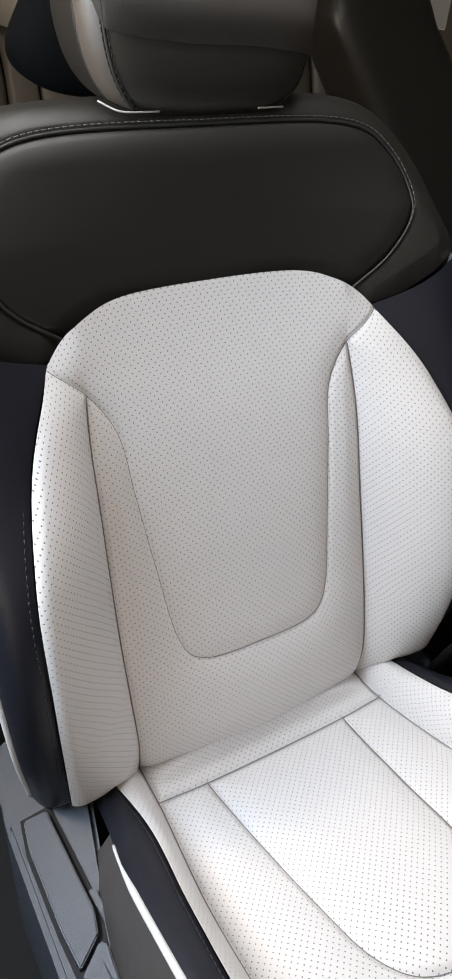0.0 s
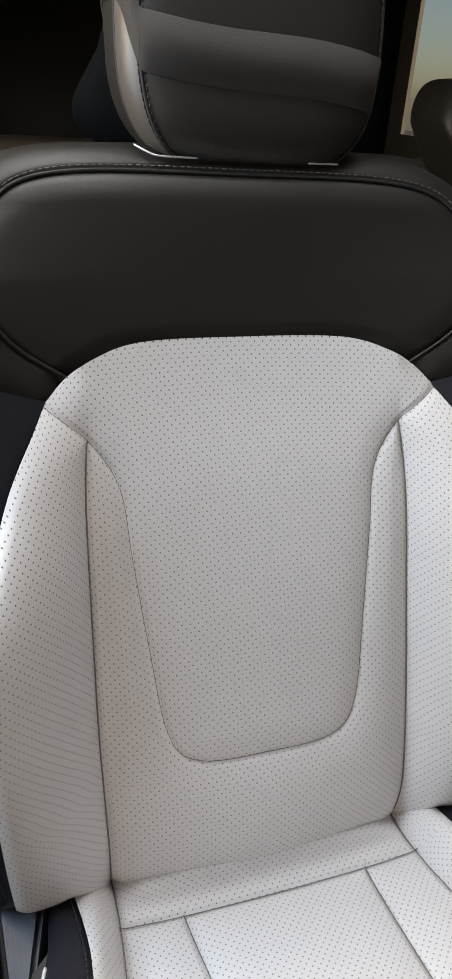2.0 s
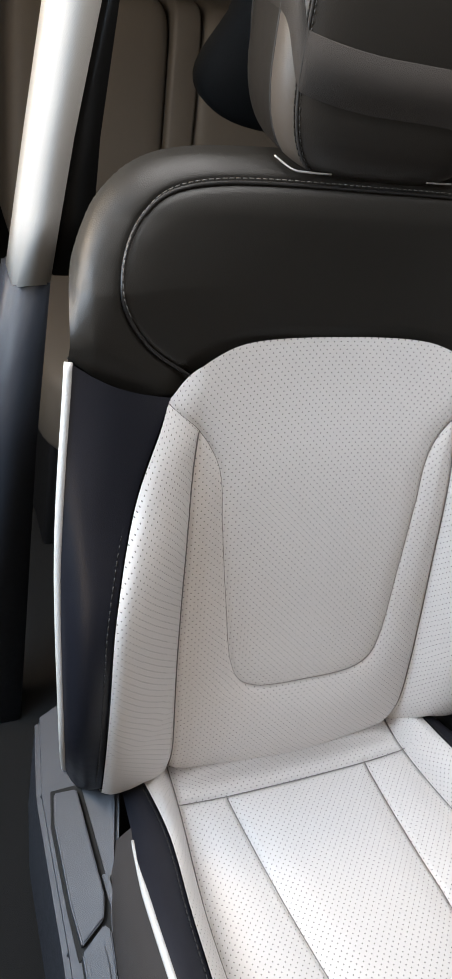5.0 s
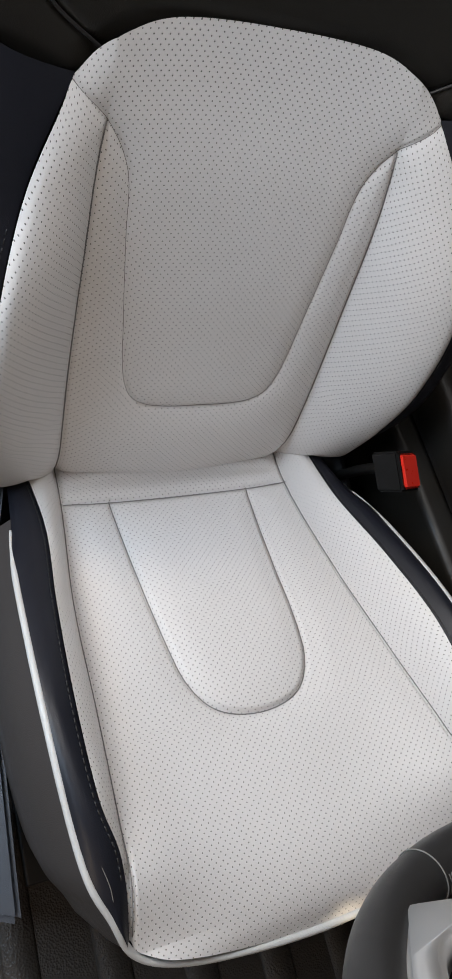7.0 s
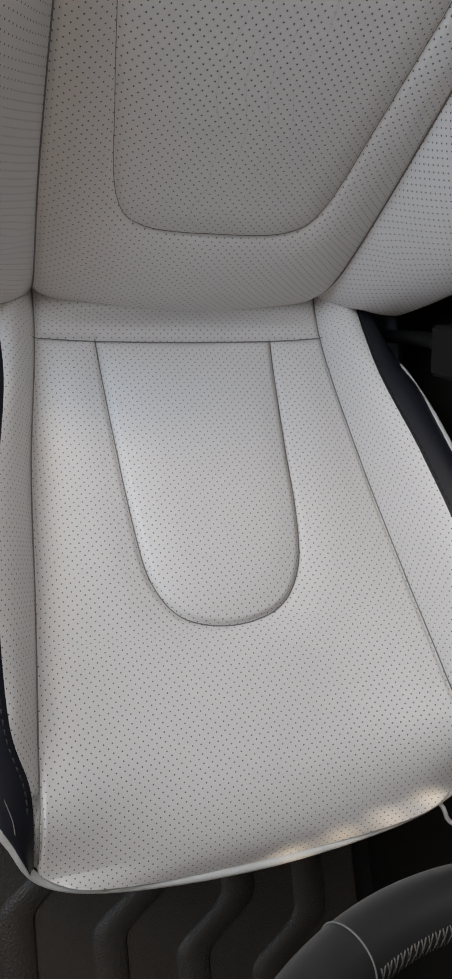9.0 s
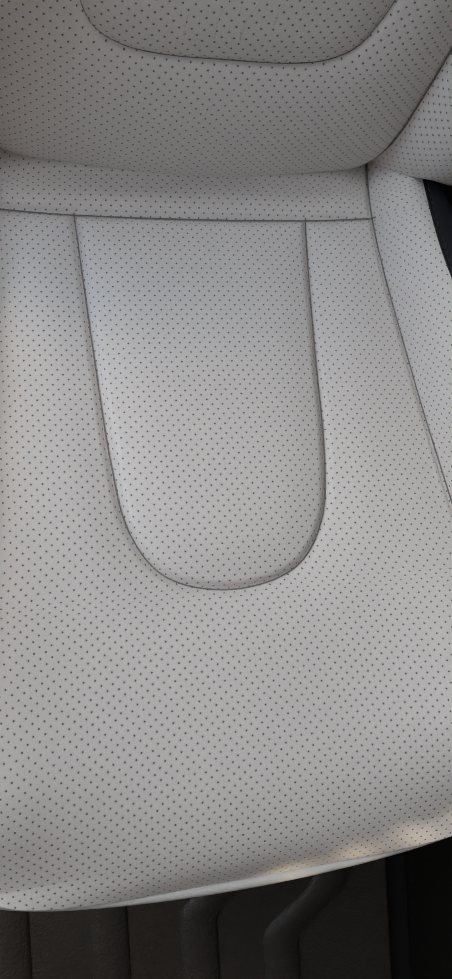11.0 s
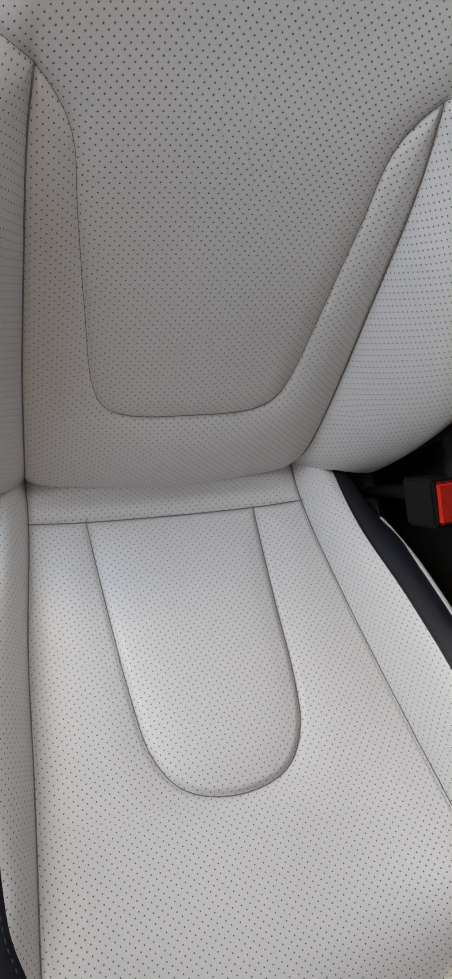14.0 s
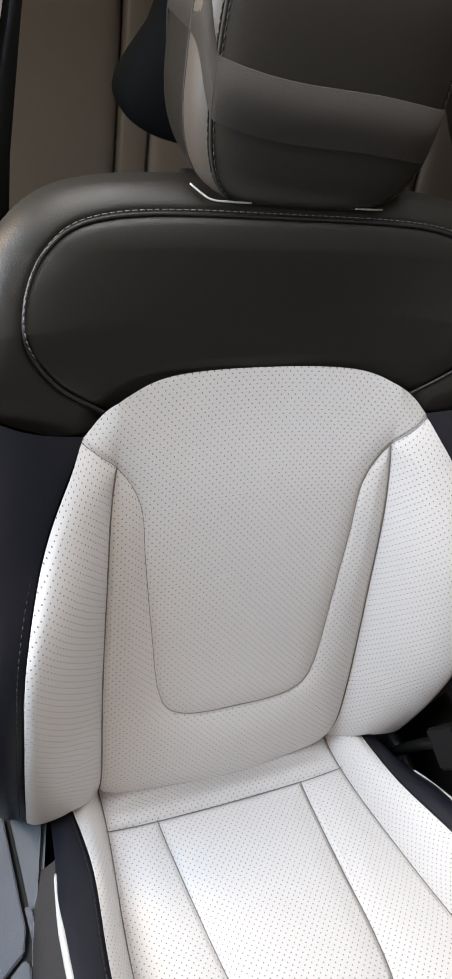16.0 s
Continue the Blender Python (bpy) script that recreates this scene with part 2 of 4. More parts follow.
def grid_faces(rows, cols):
    i = np.arange(rows - 1)[:, None] * cols + np.arange(cols - 1)[None]
    return np.stack([i, i + 1, i + cols + 1, i + cols], -1).reshape(-1, 4)


def grid_normals(g):
    du, dv = np.gradient(g, axis=1), np.gradient(g, axis=0)
    n = np.cross(du, dv)
    return n / (np.linalg.norm(n, axis=-1, keepdims=True) + 1e-12)


def loft(name, lines, mat, parent=None, label=""):
    """A skin over lines of equal length."""
    g = np.array(lines, float)
    v = g.reshape(-1, 3)
    f = grid_faces(g.shape[0], g.shape[1])
    return mesh_of(name, v, f, mat, parent, label)


def to_line(points, line):
    """The distance of each point of the plane from a line."""
    best = np.full(len(points), 9.0)
    a, b = line[:-1], line[1:]
    for p, q in zip(a, b):
        d = q - p
        s = np.clip(((points - p) @ d) / (d @ d + 1e-12), 0, 1)
        best = np.minimum(best, np.linalg.norm(points - (p + s[:, None] * d), axis=1))
    return best


def inside(points, poly):
    hit = np.zeros(len(points), bool)
    a, b = poly, np.roll(poly, -1, 0)
    for (x0, y0), (x1, y1) in zip(a, b):
        cross = (y0 > points[:, 1]) != (y1 > points[:, 1])
        hit ^= cross & (points[:, 0] < (x1 - x0) * (points[:, 1] - y0) / (y1 - y0 + 1e-12) + x0)
    return hit


def coons(bottom, top, left, right):
    """A grid in the plane between four edges. left and right run from bottom to top."""
    u = np.linspace(0, 1, len(bottom))[None, :, None]
    v = np.linspace(0, 1, len(left))[:, None, None]
    c = (1 - v) * bottom[None] + v * top[None] + (1 - u) * left[:, None] + u * right[:, None]
    c -= (1 - u) * (1 - v) * bottom[0] + u * (1 - v) * bottom[-1] + (1 - u) * v * top[0] + u * v * top[-1]
    return c


def sub_mesh(name, keep, verts, faces, normals, uv, mat, parent, label=""):
    f = faces[keep]
    used = np.unique(f)
    back = np.full(len(verts), -1)
    back[used] = np.arange(len(used))
    return mesh_of(name, verts[used], back[f], mat, parent, label, uv=None if uv is None else uv[used], normals=normals[used])


def smooth_step(x):
    x = np.clip(x, 0, 1)
    return x * x * (3 - 2 * x)


def block(name, lo, hi, mat, parent=None, label="", bevel=0.01, segments=3):
    bm = bmesh.new()
    bmesh.ops.create_cube(bm, size=1.0)
    for v in bm.verts:
        v.co = [lo[k] + (v.co[k] + 0.5) * (hi[k] - lo[k]) for k in range(3)]
    if bevel:
        bmesh.ops.recalc_face_normals(bm, faces=bm.faces)
        bmesh.ops.bevel(bm, geom=list(bm.edges), offset=bevel, segments=segments, profile=0.6, affect="EDGES")
    return part(name, bm, mat, parent, label)


def structure(ob, label, category):
    return tagged(ob, label, category, kind="structure")


def slab(name, lo, hi, mat, label, category):
    return structure(block(name, lo, hi, mat, None, "", bevel=0), label, category)


# ---------------------------------------------------------------- cabin shell
slab("floor", (-0.75, -1.6, -0.05), (1.35, 2.4, 0.0), M_CARPET, "black carpeted cabin floor", "floor")
# opening above the seat is invented to let the overhead fill through
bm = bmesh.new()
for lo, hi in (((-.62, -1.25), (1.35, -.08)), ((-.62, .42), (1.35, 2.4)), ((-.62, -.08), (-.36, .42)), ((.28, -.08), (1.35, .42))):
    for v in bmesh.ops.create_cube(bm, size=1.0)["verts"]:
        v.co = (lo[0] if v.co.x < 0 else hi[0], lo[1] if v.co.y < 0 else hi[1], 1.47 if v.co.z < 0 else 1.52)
structure(part("ceiling", bm, M_ROOF, None, smooth=False), "pale headliner with an added opening for the overhead fill", "ceiling")
slab("wall_front", (-0.75, -1.65, -0.05), (1.35, -1.60, 1.12), M_DARK, "dark bulkhead ahead of the footwell", "wall")
slab("wall_rear", (-0.75, 2.35, -0.05), (1.35, 2.40, 1.52), M_DARK, "dark rear wall of the cabin", "wall")


def wall_with_openings(name, x0, x1, y0, y1, z0, z1, holes, mat, label):
    """A side wall with openings (y and z ranges, in order of y) through its thickness."""
    bm = bmesh.new()
    spans, at = [], y0
    for a, b, c, d in holes:
        spans += [((at, z0), (a, z1)), ((a, z0), (b, c)), ((a, d), (b, z1))]
        at = b
    spans.append(((at, z0), (y1, z1)))
    for lo, hi in spans:
        r = bmesh.ops.create_cube(bm, size=1.0)
        for v in r["verts"]:
            v.co = (x0 if v.co.x < 0 else x1, lo[0] if v.co.y < 0 else hi[0], lo[1] if v.co.z < 0 else hi[1])
    return structure(part(name, bm, mat, None, smooth=False), label, "wall")


# first four openings are invented slits that shape the sun patch on the cushion
wall_with_openings("wall_passenger_side", 1.335, 1.35, -1.65, 2.40, -0.05, 1.52, [(-1.082, -1.054, 1.0035, 1.0255), (-1.054, -1.028, 0.9895, 1.0115), (-1.028, -1.002, 0.976, 0.998), (-1.002, -0.975, 0.9625, 0.9845), (1.28, 2.25, 0.88, 1.30)], M_BEIGE, "taupe passenger side of the cabin with invented sun slits")
wall_with_openings("wall_rear_door_side", -0.75, -0.70, 0.55, 2.40, -0.05, 1.52, [(0.8, 1.5, 0.95, 1.35)], M_BEIGE, "taupe rear door panel")

# ---------------------------------------------------------------- driver's seat: lines it is drawn with
B1 = [(-.1435, .117, .722), (-.147, .110, .690), (-.149, .088, .640), (-.150, .035, .486), (-.147, .000, .371), (-.144, .008, .300)]
B2 = [(-.176, .124, .753), (-.144, .126, .725), (-.119, .112, .685), (-.112, .090, .629), (-.103, .060, .557), (-.091, .033, .481), (-.066, .019, .455), (0, .014, .452)]
B3 = [(-.174, .128, .757), (-.213, .066, .700), (-.237, .003, .624), (-.240, -.027, .528), (-.236, -.030, .439), (-.229, -.020, .350)]
B4 = [(-.174, .122, .757), (-.157, .142, .772), (-.134, .155, .784), (-.092, .160, .793), (0, .170, .793)]
B5 = [(-.150, .150, .766), (-.197, .141, .801), (-.223, .152, .846), (-.205, .181, .894), (-.151, .198, .918), (0, .193, .921)]
C1 = [(-.146, .060, .340), (-.146, -.034, .340), (-.160, -.161, .366), (-.169, -.283, .411), (-.177, -.377, .447), (-.181, -.428, .462), (-.184, -.482, .428)]
C2 = [(-.090, -.037, .335), (-.084, -.137, .362), (-.078, -.223, .385), (-.069, -.272, .403), (-.045, -.304, .404), (0, -.315, .398)]
C3 = [(-.183, .060, .335), (-.183, .022, .342), (-.179, -.079, .384), (-.191, -.176, .426), (-.199, -.271, .462), (-.198, -.357, .476), (-.186, -.409, .465), (-.186, -.470, .432)]
C3E = C3 + [(-.186, -.484, .424)]
C4 = [(-.196, .060, .315), (-.210, -.060, .366), (-.221, -.125, .403), (-.228, -.278, .468), (-.218, -.402, .463), (-.1995, -.450, .447), (-.182, -.481, .425), (-.145, -.499, .415), (-.08, -.510, .409), (0, -.515, .405)]
W1 = [(-.256, .035, .335), (-.276, -.005, .484), (-.280, .052, .658), (-.268, .122, .802)]

driver_seat = thing("driver_seat", "pale perforated leather car seat with black leather sides and piping", "car seat", (0, -0.1, 0.0))


def curve_at(line, axis, values, want):
    """One coordinate of a line as a function of another."""
    p = spline(line, 200)
    order = np.argsort(p[:, axis])
    return np.interp(values, p[order, axis], p[order, want])


# -- front of the backrest
YC = [(.29, .010), (.33, -.010), (.365, -.016), (.41, -.006), (.453, .012), (.50, .033), (.557, .058), (.629, .092), (.685, .118), (.74, .146), (.793, .170)]
yc = spline([(y, z) for z, y in YC], 200)
y1_line = spline([(.012, .29), (.003, .34), (.002, .38), (.016, .43), (.035, .486), (.060, .56), (.086, .64), (.110, .70), (.131, .75), (.158, .81)], 200)


def back_front(x, z):
    """How far back the front of the backrest lies."""
    ax = np.abs(x)
    mid = np.interp(z, yc[:, 1], yc[:, 0])
    x1, y1 = curve_at(B1, 2, z, 0), curve_at(B1, 2, z, 1)
    x3, y3 = curve_at(B3, 2, z, 0), curve_at(B3, 2, z, 1)
    x1, x3 = -x1, np.maximum(-x3, -x1 + 0.012)
    y1 = np.interp(z, y1_line[:, 1], y1_line[:, 0])
    y3 = y3 + 0.9 * np.maximum(0, z - 0.757)
    s = np.clip(ax / x1, 0, 1)
    inner = mid + (y1 - mid) * s**2
    w = np.clip((ax - x1) / (x3 - x1), 0, 1)
    bow = 0.006 * np.sin(math.pi * w) * smooth_step((0.75 - z) / 0.1)
    outer = y1 + (y3 - y1) * (1 - (1 - w) ** 1.4) - bow
    y = np.where(ax < x1, inner, outer)
    tuck = 0.346 + 0.029 * smooth_step(w / 0.5)
    y = y + 0.050 * np.clip((tuck - z) / 0.05, 0, 1) ** 2
    y = y + 0.004 * np.clip(1 - np.abs(ax - x3) / 0.012, 0, 1) ** 2 * (ax > x1) * smooth_step((0.74 - z) / 0.06)
    return y


NU, NV = 261, 281
left = spline([(p[0], p[2]) for p in B3[::-1]], NV)
right = left * (-1, 1)
top = spline([(p[0], p[2]) for p in B4] + [(-p[0], p[2]) for p in B4[-2::-1]], NU)
left[-1], right[-1] = top[0], top[-1]
bottom = spline([left[0], (-.190, .340), (-.145, .316), (-.07, .315), (0, .315), (.07, .315), (.145, .316), (.190, .340), right[0]], NU)
flat = coons(bottom, top, left, right)
b1 = spline(B1, 90)[:, [0, 2]]
b2 = whole(B2, 220)[:, [0, 2]]
pts = flat.reshape(-1, 2)
near_b1 = np.minimum(to_line(pts, b1), to_line(pts, b1 * (-1, 1)))
near_b2 = to_line(pts, b2)
near = np.minimum(near_b1, near_b2)


def groove(d, depth=0.0038, width=0.0030, puff=0.0035, reach=0.014):
    """A seam pulled in, with the padding swelling on both sides of it."""
    return depth * np.exp(-((d / width) ** 2)) - puff * (1 - np.exp(-((d / reach) ** 2)))


y = back_front(pts[:, 0], pts[:, 1]) + np.where(near_b2 < near_b1, groove(near, 0.0026), groove(near)) + 0.0035
grid = np.stack([pts[:, 0], y, pts[:, 1]], -1).reshape(NV, NU, 3)
row = np.linalg.norm(np.diff(grid, axis=1), axis=-1)
u = np.concatenate([np.zeros((NV, 1)), np.cumsum(row, 1)], 1)
u -= u[:, NU // 2][:, None]
col = np.r_[0, np.cumsum(np.linalg.norm(np.diff(grid[:, NU // 2], axis=0), axis=1))]
sheet = np.stack([u, np.interp(grid[..., 2], grid[:, NU // 2, 2], col)], -1).reshape(-1, 2)
BV, BF, BN = grid.reshape(-1, 3), grid_faces(NV, NU), grid_normals(grid).reshape(-1, 3)
mid_of = pts[BF].mean(1)
in_u = inside(mid_of, np.vstack([b2, top[::-1]]))
x1 = -curve_at(B1, 2, mid_of[:, 1], 0)
wing = ~in_u & (np.abs(mid_of[:, 0]) > x1)
sub_mesh("back_insert", in_u, BV, BF, BN, sheet, M_PERF, driver_seat, "pale perforated leather insert")
sub_mesh("back_surround", ~in_u & ~wing, BV, BF, BN, sheet, M_PERF, driver_seat)
sub_mesh("back_bolster", wing & (mid_of[:, 0] < 0), BV, BF, BN, sheet, M_PERF, driver_seat)
sub_mesh("back_bolster", wing & (mid_of[:, 0] > 0), BV, BF, BN, sheet, M_PERF, driver_seat)


def on_back(line, lift=0.0):
    """A line laid on the front of the backrest."""
    p = np.array(line, float)
    p[:, 1] = back_front(p[:, 0], p[:, 2]) + lift
    return p


u_line, b_line = whole(B2, 160), spline(B1, 70)
tube("back_seam", on_back(u_line, 0.0061), 0.0004, M_SEAM, driver_seat, "seam thread, darkened for the shade in its crease", sides=6)
for sign in (1, -1):
    p = b_line.copy()
    p[:, 0] *= sign
    tube("back_seam", on_back(p, 0.0060), 0.0007, M_SEAM, driver_seat, "seam thread, darkened for the shade in its crease", sides=6)

# -- black sides of the backrest
for sign in (-1, 1):
    inner = spline(B3, 80)[::-1]
    inner[:, 1] = back_front(inner[:, 0], inner[:, 2]) + 0.004
    outer = spline(W1, 80)
    rows = []
    for k in np.linspace(0, 1, 9):
        r = inner * (1 - k) + outer * k
        r[:, 1] -= 0.010 * math.sin(math.pi * k)
        r[:, 0] -= 0.006 * math.sin(math.pi * k)
        r[:, 0] *= -sign
        rows.append(r)
    loft("back_side_panel", rows, M_BLUE, driver_seat, "blue-black leather side")
    edge = inner.copy()
    edge[:, 0] = edge[:, 0] - 0.006
    edge[:, 1] -= 0.0015
    edge[:, 0] *= -sign
    stitches("side_stitching", edge[6:-4], 0.007, 0.0045, 0.0006, M_DTHREAD, driver_seat, "dark stitching")
    pipe = outer.copy()
    pipe[:, 0] *= -sign
    tube("side_piping", pipe, 0.0035, M_PIPE, driver_seat, "pale leather piping")

# -- black yoke above the pale front
YM = [(.74, .150), (.793, .172), (.85, .183), (.90, .191), (.93, .197), (.96, .203)]
OUT = [(-.267, .802), (-.263, .836), (-.253, .869), (-.234, .899), (-.204, .923), (-.160, .935), (-.08, .939), (0, .939)]


def yoke_front(x, z, e):
    ax = np.abs(x)
    y = np.interp(z, [a for a, _ in YM], [b for _, b in YM])
    side = np.interp(z, [.74, .757, .80, .846, .894, .93], [.128, .126, .138, .152, .178, .19])
    y = y + (side - y) * np.clip(ax / 0.215, 0, 1.15) ** 2.2
    r = 0.040
    k = np.clip((r - e) / r, 0, 1)
    return y + 0.040 * smooth_step((z - 0.808) / 0.05) * (1 - np.sqrt(np.maximum(0, 1 - k * k)))


NU2, NV2 = 161, 101
rim_of = spline(OUT + [(-a, b) for a, b in OUT[-2::-1]], 801)
corner = int(np.argmin(np.hypot(rim_of[:, 0] + .234, rim_of[:, 1] - .899)))
left = spline(rim_of[:corner + 1], NV2)
right = left * (-1, 1)
top = spline(rim_of[corner:801 - corner], NU2)
lower = [(-.267, .802), (-.235, .779), (-.205, .761), (-.174, .747)] + [(p[0], p[2] - 0.011) for p in B4[1:]]
bottom = spline(lower + [(-a, b) for a, b in lower[-2::-1]], NU2)
flat2 = coons(bottom, top, left, right)
pts2 = flat2.reshape(-1, 2)
out_line = spline(OUT + [(-a, b) for a, b in OUT[-2::-1]], 120)
edge_d = to_line(pts2, out_line)
b5 = whole(B5, 140)
near5 = to_line(pts2, b5[:, [0, 2]])
y2 = yoke_front(pts2[:, 0], pts2[:, 1], edge_d) + groove(near5, 0.003, 0.003, 0.003, 0.014)
low_d = to_line(pts2, bottom)
y2 += 0.0045 * np.clip(1 - low_d / 0.022, 0, 1)
g2 = np.stack([pts2[:, 0], y2, pts2[:, 1]], -1).reshape(NV2, NU2, 3)
mesh_of("yoke", g2.reshape(-1, 3), grid_faces(NV2, NU2), M_BLACK, driver_seat, "black leather upper back", normals=grid_normals(g2).reshape(-1, 3))
p = b5.copy()
p[:, 1] = yoke_front(p[:, 0], p[:, 2], to_line(p[:, [0, 2]], out_line)) + 0.0005
for sign in (1, -1):
    line = spline([(-.267, .802), (-.235, .779), (-.205, .761), (-.176, .749)], 40)
    fold = np.stack([sign * line[:, 0], yoke_front(line[:, 0], line[:, 1], np.full(40, 0.05)) + 0.003, line[:, 1]], 1)
    tube("yoke_seam", fold, 0.0013, M_DTHREAD, driver_seat, "dark folded seam", sides=6)
tube("yoke_piping", p, 0.0016, M_RIM, driver_seat, "charcoal piping")
q = p.copy()
q[:, 2] += 0.004 * np.sign(q[:, 2] - 0.82)
q[:, 1] -= 0.0012
stitches("yoke_stitching", q[16:-16], 0.006, 0.004, 0.0005, M_STITCH, driver_seat, "grey stitching")

# -- rear shell of the backrest
side_low = spline(W1, 60)
half_top = np.vstack([g2[:, 0], g2[-1, 1:]])
ring = np.vstack([side_low, half_top, (side_low * MIRROR)[::-1][0:0], (g2[::-1, -1])[1:], (side_low * MIRROR)[::-1]])
ring = ring[np.r_[True, np.linalg.norm(np.diff(ring, axis=0), axis=1) > 1e-4]]
rows = []
for k, (push, shrink) in enumerate(((0.0, 1.0), (0.006, 0.985), (0.022, 0.95), (0.052, 0.90), (0.085, 0.82), (0.095, 0.7), (0.097, 0.3))):
    r = ring.copy()
    r[:, 0] *= shrink
    r[:, 2] = 0.62 + (r[:, 2] - 0.62) * shrink
    r[:, 1] += push * (1.4 - 0.8 * (r[:, 2] - 0.3))
    rows.append(r)
loft("back_shell", rows, M_BLACK, driver_seat, "black leather rear of the backrest")

# -- cushion
ZC = [(.07, .357), (.02, .363), (-.012, .360), (-.036, .339), (-.137, .360), (-.223, .384), (-.315, .402), (-.39, .419), (-.44, .428), (-.47, .427), (-.49, .421), (-.503, .412), (-.515, .399)]
zc = spline(ZC, 200)[::-1]


def cushion_top(x, y):
    ax = np.abs(x)
    mid = np.interp(y, zc[:, 0], zc[:, 1])
    x1, z1 = -curve_at(C1, 1, y, 0), curve_at(C1, 1, y, 2)
    x3, z3 = -curve_at(C3E, 1, y, 0), curve_at(C3E, 1, y, 2)
    x3 = np.maximum(x3, x1 + 0.006)
    s = np.clip(ax / x1, 0, 1)
    inner = mid + (z1 - mid) * s**2.6
    w = np.clip((ax - x1) / (x3 - x1), 0, 1)
    outer = z1 + (z3 - z1) * w + 0.010 * np.sin(math.pi * w) * smooth_step((y + 0.40) / 0.06)
    return np.where(ax < x1, inner, outer)


NU3, NV3 = 241, 281
half = [(-.186, -.470), (-.176, -.482), (-.145, -.496), (-.08, -.507), (0, -.512)]
front = spline(half + [(-a, b) for a, b in half[-2::-1]], NU3)
left = spline([(p[0], p[1]) for p in C3], NV3)[::-1]
right = left * (-1, 1)
back = np.stack([np.linspace(left[-1][0], right[-1][0], NU3), np.full(NU3, left[-1][1])], 1)
flat3 = coons(front, back, left, right)
pts3 = flat3.reshape(-1, 2)
c1 = spline(C1, 120)[:, :2]
c2 = whole(C2, 160)[:, :2]
c5 = np.array([(-.148, -.036), (-.09, -.039), (0, -.040), (.09, -.039), (.148, -.036)])
near3 = np.minimum(np.minimum(to_line(pts3, c1), to_line(pts3, c1 * (-1, 1))), np.minimum(to_line(pts3, c2), to_line(pts3, c5)))
edge3 = to_line(pts3, front)
proud = 0.0025 * inside(pts3, c2) * smooth_step(np.minimum(to_line(pts3, c2), to_line(pts3, c5)) / 0.008)
z3 = cushion_top(pts3[:, 0], pts3[:, 1]) + proud - groove(near3, 0.0038, 0.0030, 0.0045, 0.019) - 0.0045 + 0.002 * np.clip((0.02 - edge3) / 0.02, 0, 1) ** 2
g3 = np.stack([pts3[:, 0], pts3[:, 1], z3], -1).reshape(NV3, NU3, 3)
row = np.linalg.norm(np.diff(g3, axis=1), axis=-1)
u = np.concatenate([np.zeros((NV3, 1)), np.cumsum(row, 1)], 1)
u -= u[:, NU3 // 2][:, None]
col = np.r_[0, np.cumsum(np.linalg.norm(np.diff(g3[:, NU3 // 2], axis=0), axis=1))]
sheet3 = np.stack([u, np.interp(g3[..., 1], g3[:, NU3 // 2, 1], col)], -1).reshape(-1, 2)
CV, CF, CN = g3.reshape(-1, 3), grid_faces(NV3, NU3), grid_normals(g3).reshape(-1, 3)
mid3 = pts3[CF].mean(1)
tongue = inside(mid3, c2)
xx1 = -curve_at(C1, 1, mid3[:, 1], 0)
wing = ~tongue & (np.abs(mid3[:, 0]) > xx1)
rear = ~tongue & ~wing & (mid3[:, 1] > -0.039)
tip = wing & (mid3[:, 1] < -0.411)
wing &= ~tip
sub_mesh("cushion_insert", tongue, CV, CF, CN, sheet3, M_PERF, driver_seat, "pale perforated leather tongue")
sub_mesh("cushion_panel", ~tongue & ~wing & ~rear, CV, CF, CN, sheet3, M_PERF, driver_seat)
sub_mesh("cushion_rear_strip", rear, CV, CF, CN, sheet3, M_PERF, driver_seat)
for sign in (-1, 1):
    sub_mesh("border_tip", tip & (mid3[:, 0] * sign > 0), CV, CF, CN, sheet3, M_BLUE, driver_seat, "blue-black leather corner")
sub_mesh("cushion_bolster", wing & (mid3[:, 0] < 0), CV, CF, CN, sheet3, M_PERF, driver_seat)
sub_mesh("cushion_bolster", wing & (mid3[:, 0] > 0), CV, CF, CN, sheet3, M_PERF, driver_seat)


def on_cushion(line, lift):
    p = np.array(line, float)
    return np.stack([p[:, 0], p[:, 1], cushion_top(p[:, 0], p[:, 1]) + lift], 1)


tube("cushion_seam", on_cushion(c2, -0.0070), 0.0005, M_SEAM, driver_seat, "seam thread, darkened for the shade in its crease", sides=6)
tube("cushion_seam", on_cushion(spline(c5, 60), -0.0062), 0.0005, M_SEAM, driver_seat, "seam thread, darkened for the shade in its crease", sides=6)
for sign in (1, -1):
    tube("cushion_seam", on_cushion(c1[:-4] * (sign, 1), -0.0060), 0.0006, M_SEAM, driver_seat, "seam thread, darkened for the shade in its crease", sides=6)

# -- black border, piping and skirt of the cushion
side_in = spline(C3, 120)
side_in[:, 2] = cushion_top(side_in[:, 0], side_in[:, 1]) - 0.004
c4_half = spline(C4[:6] + [(-.187, -.474, .430)], 120)
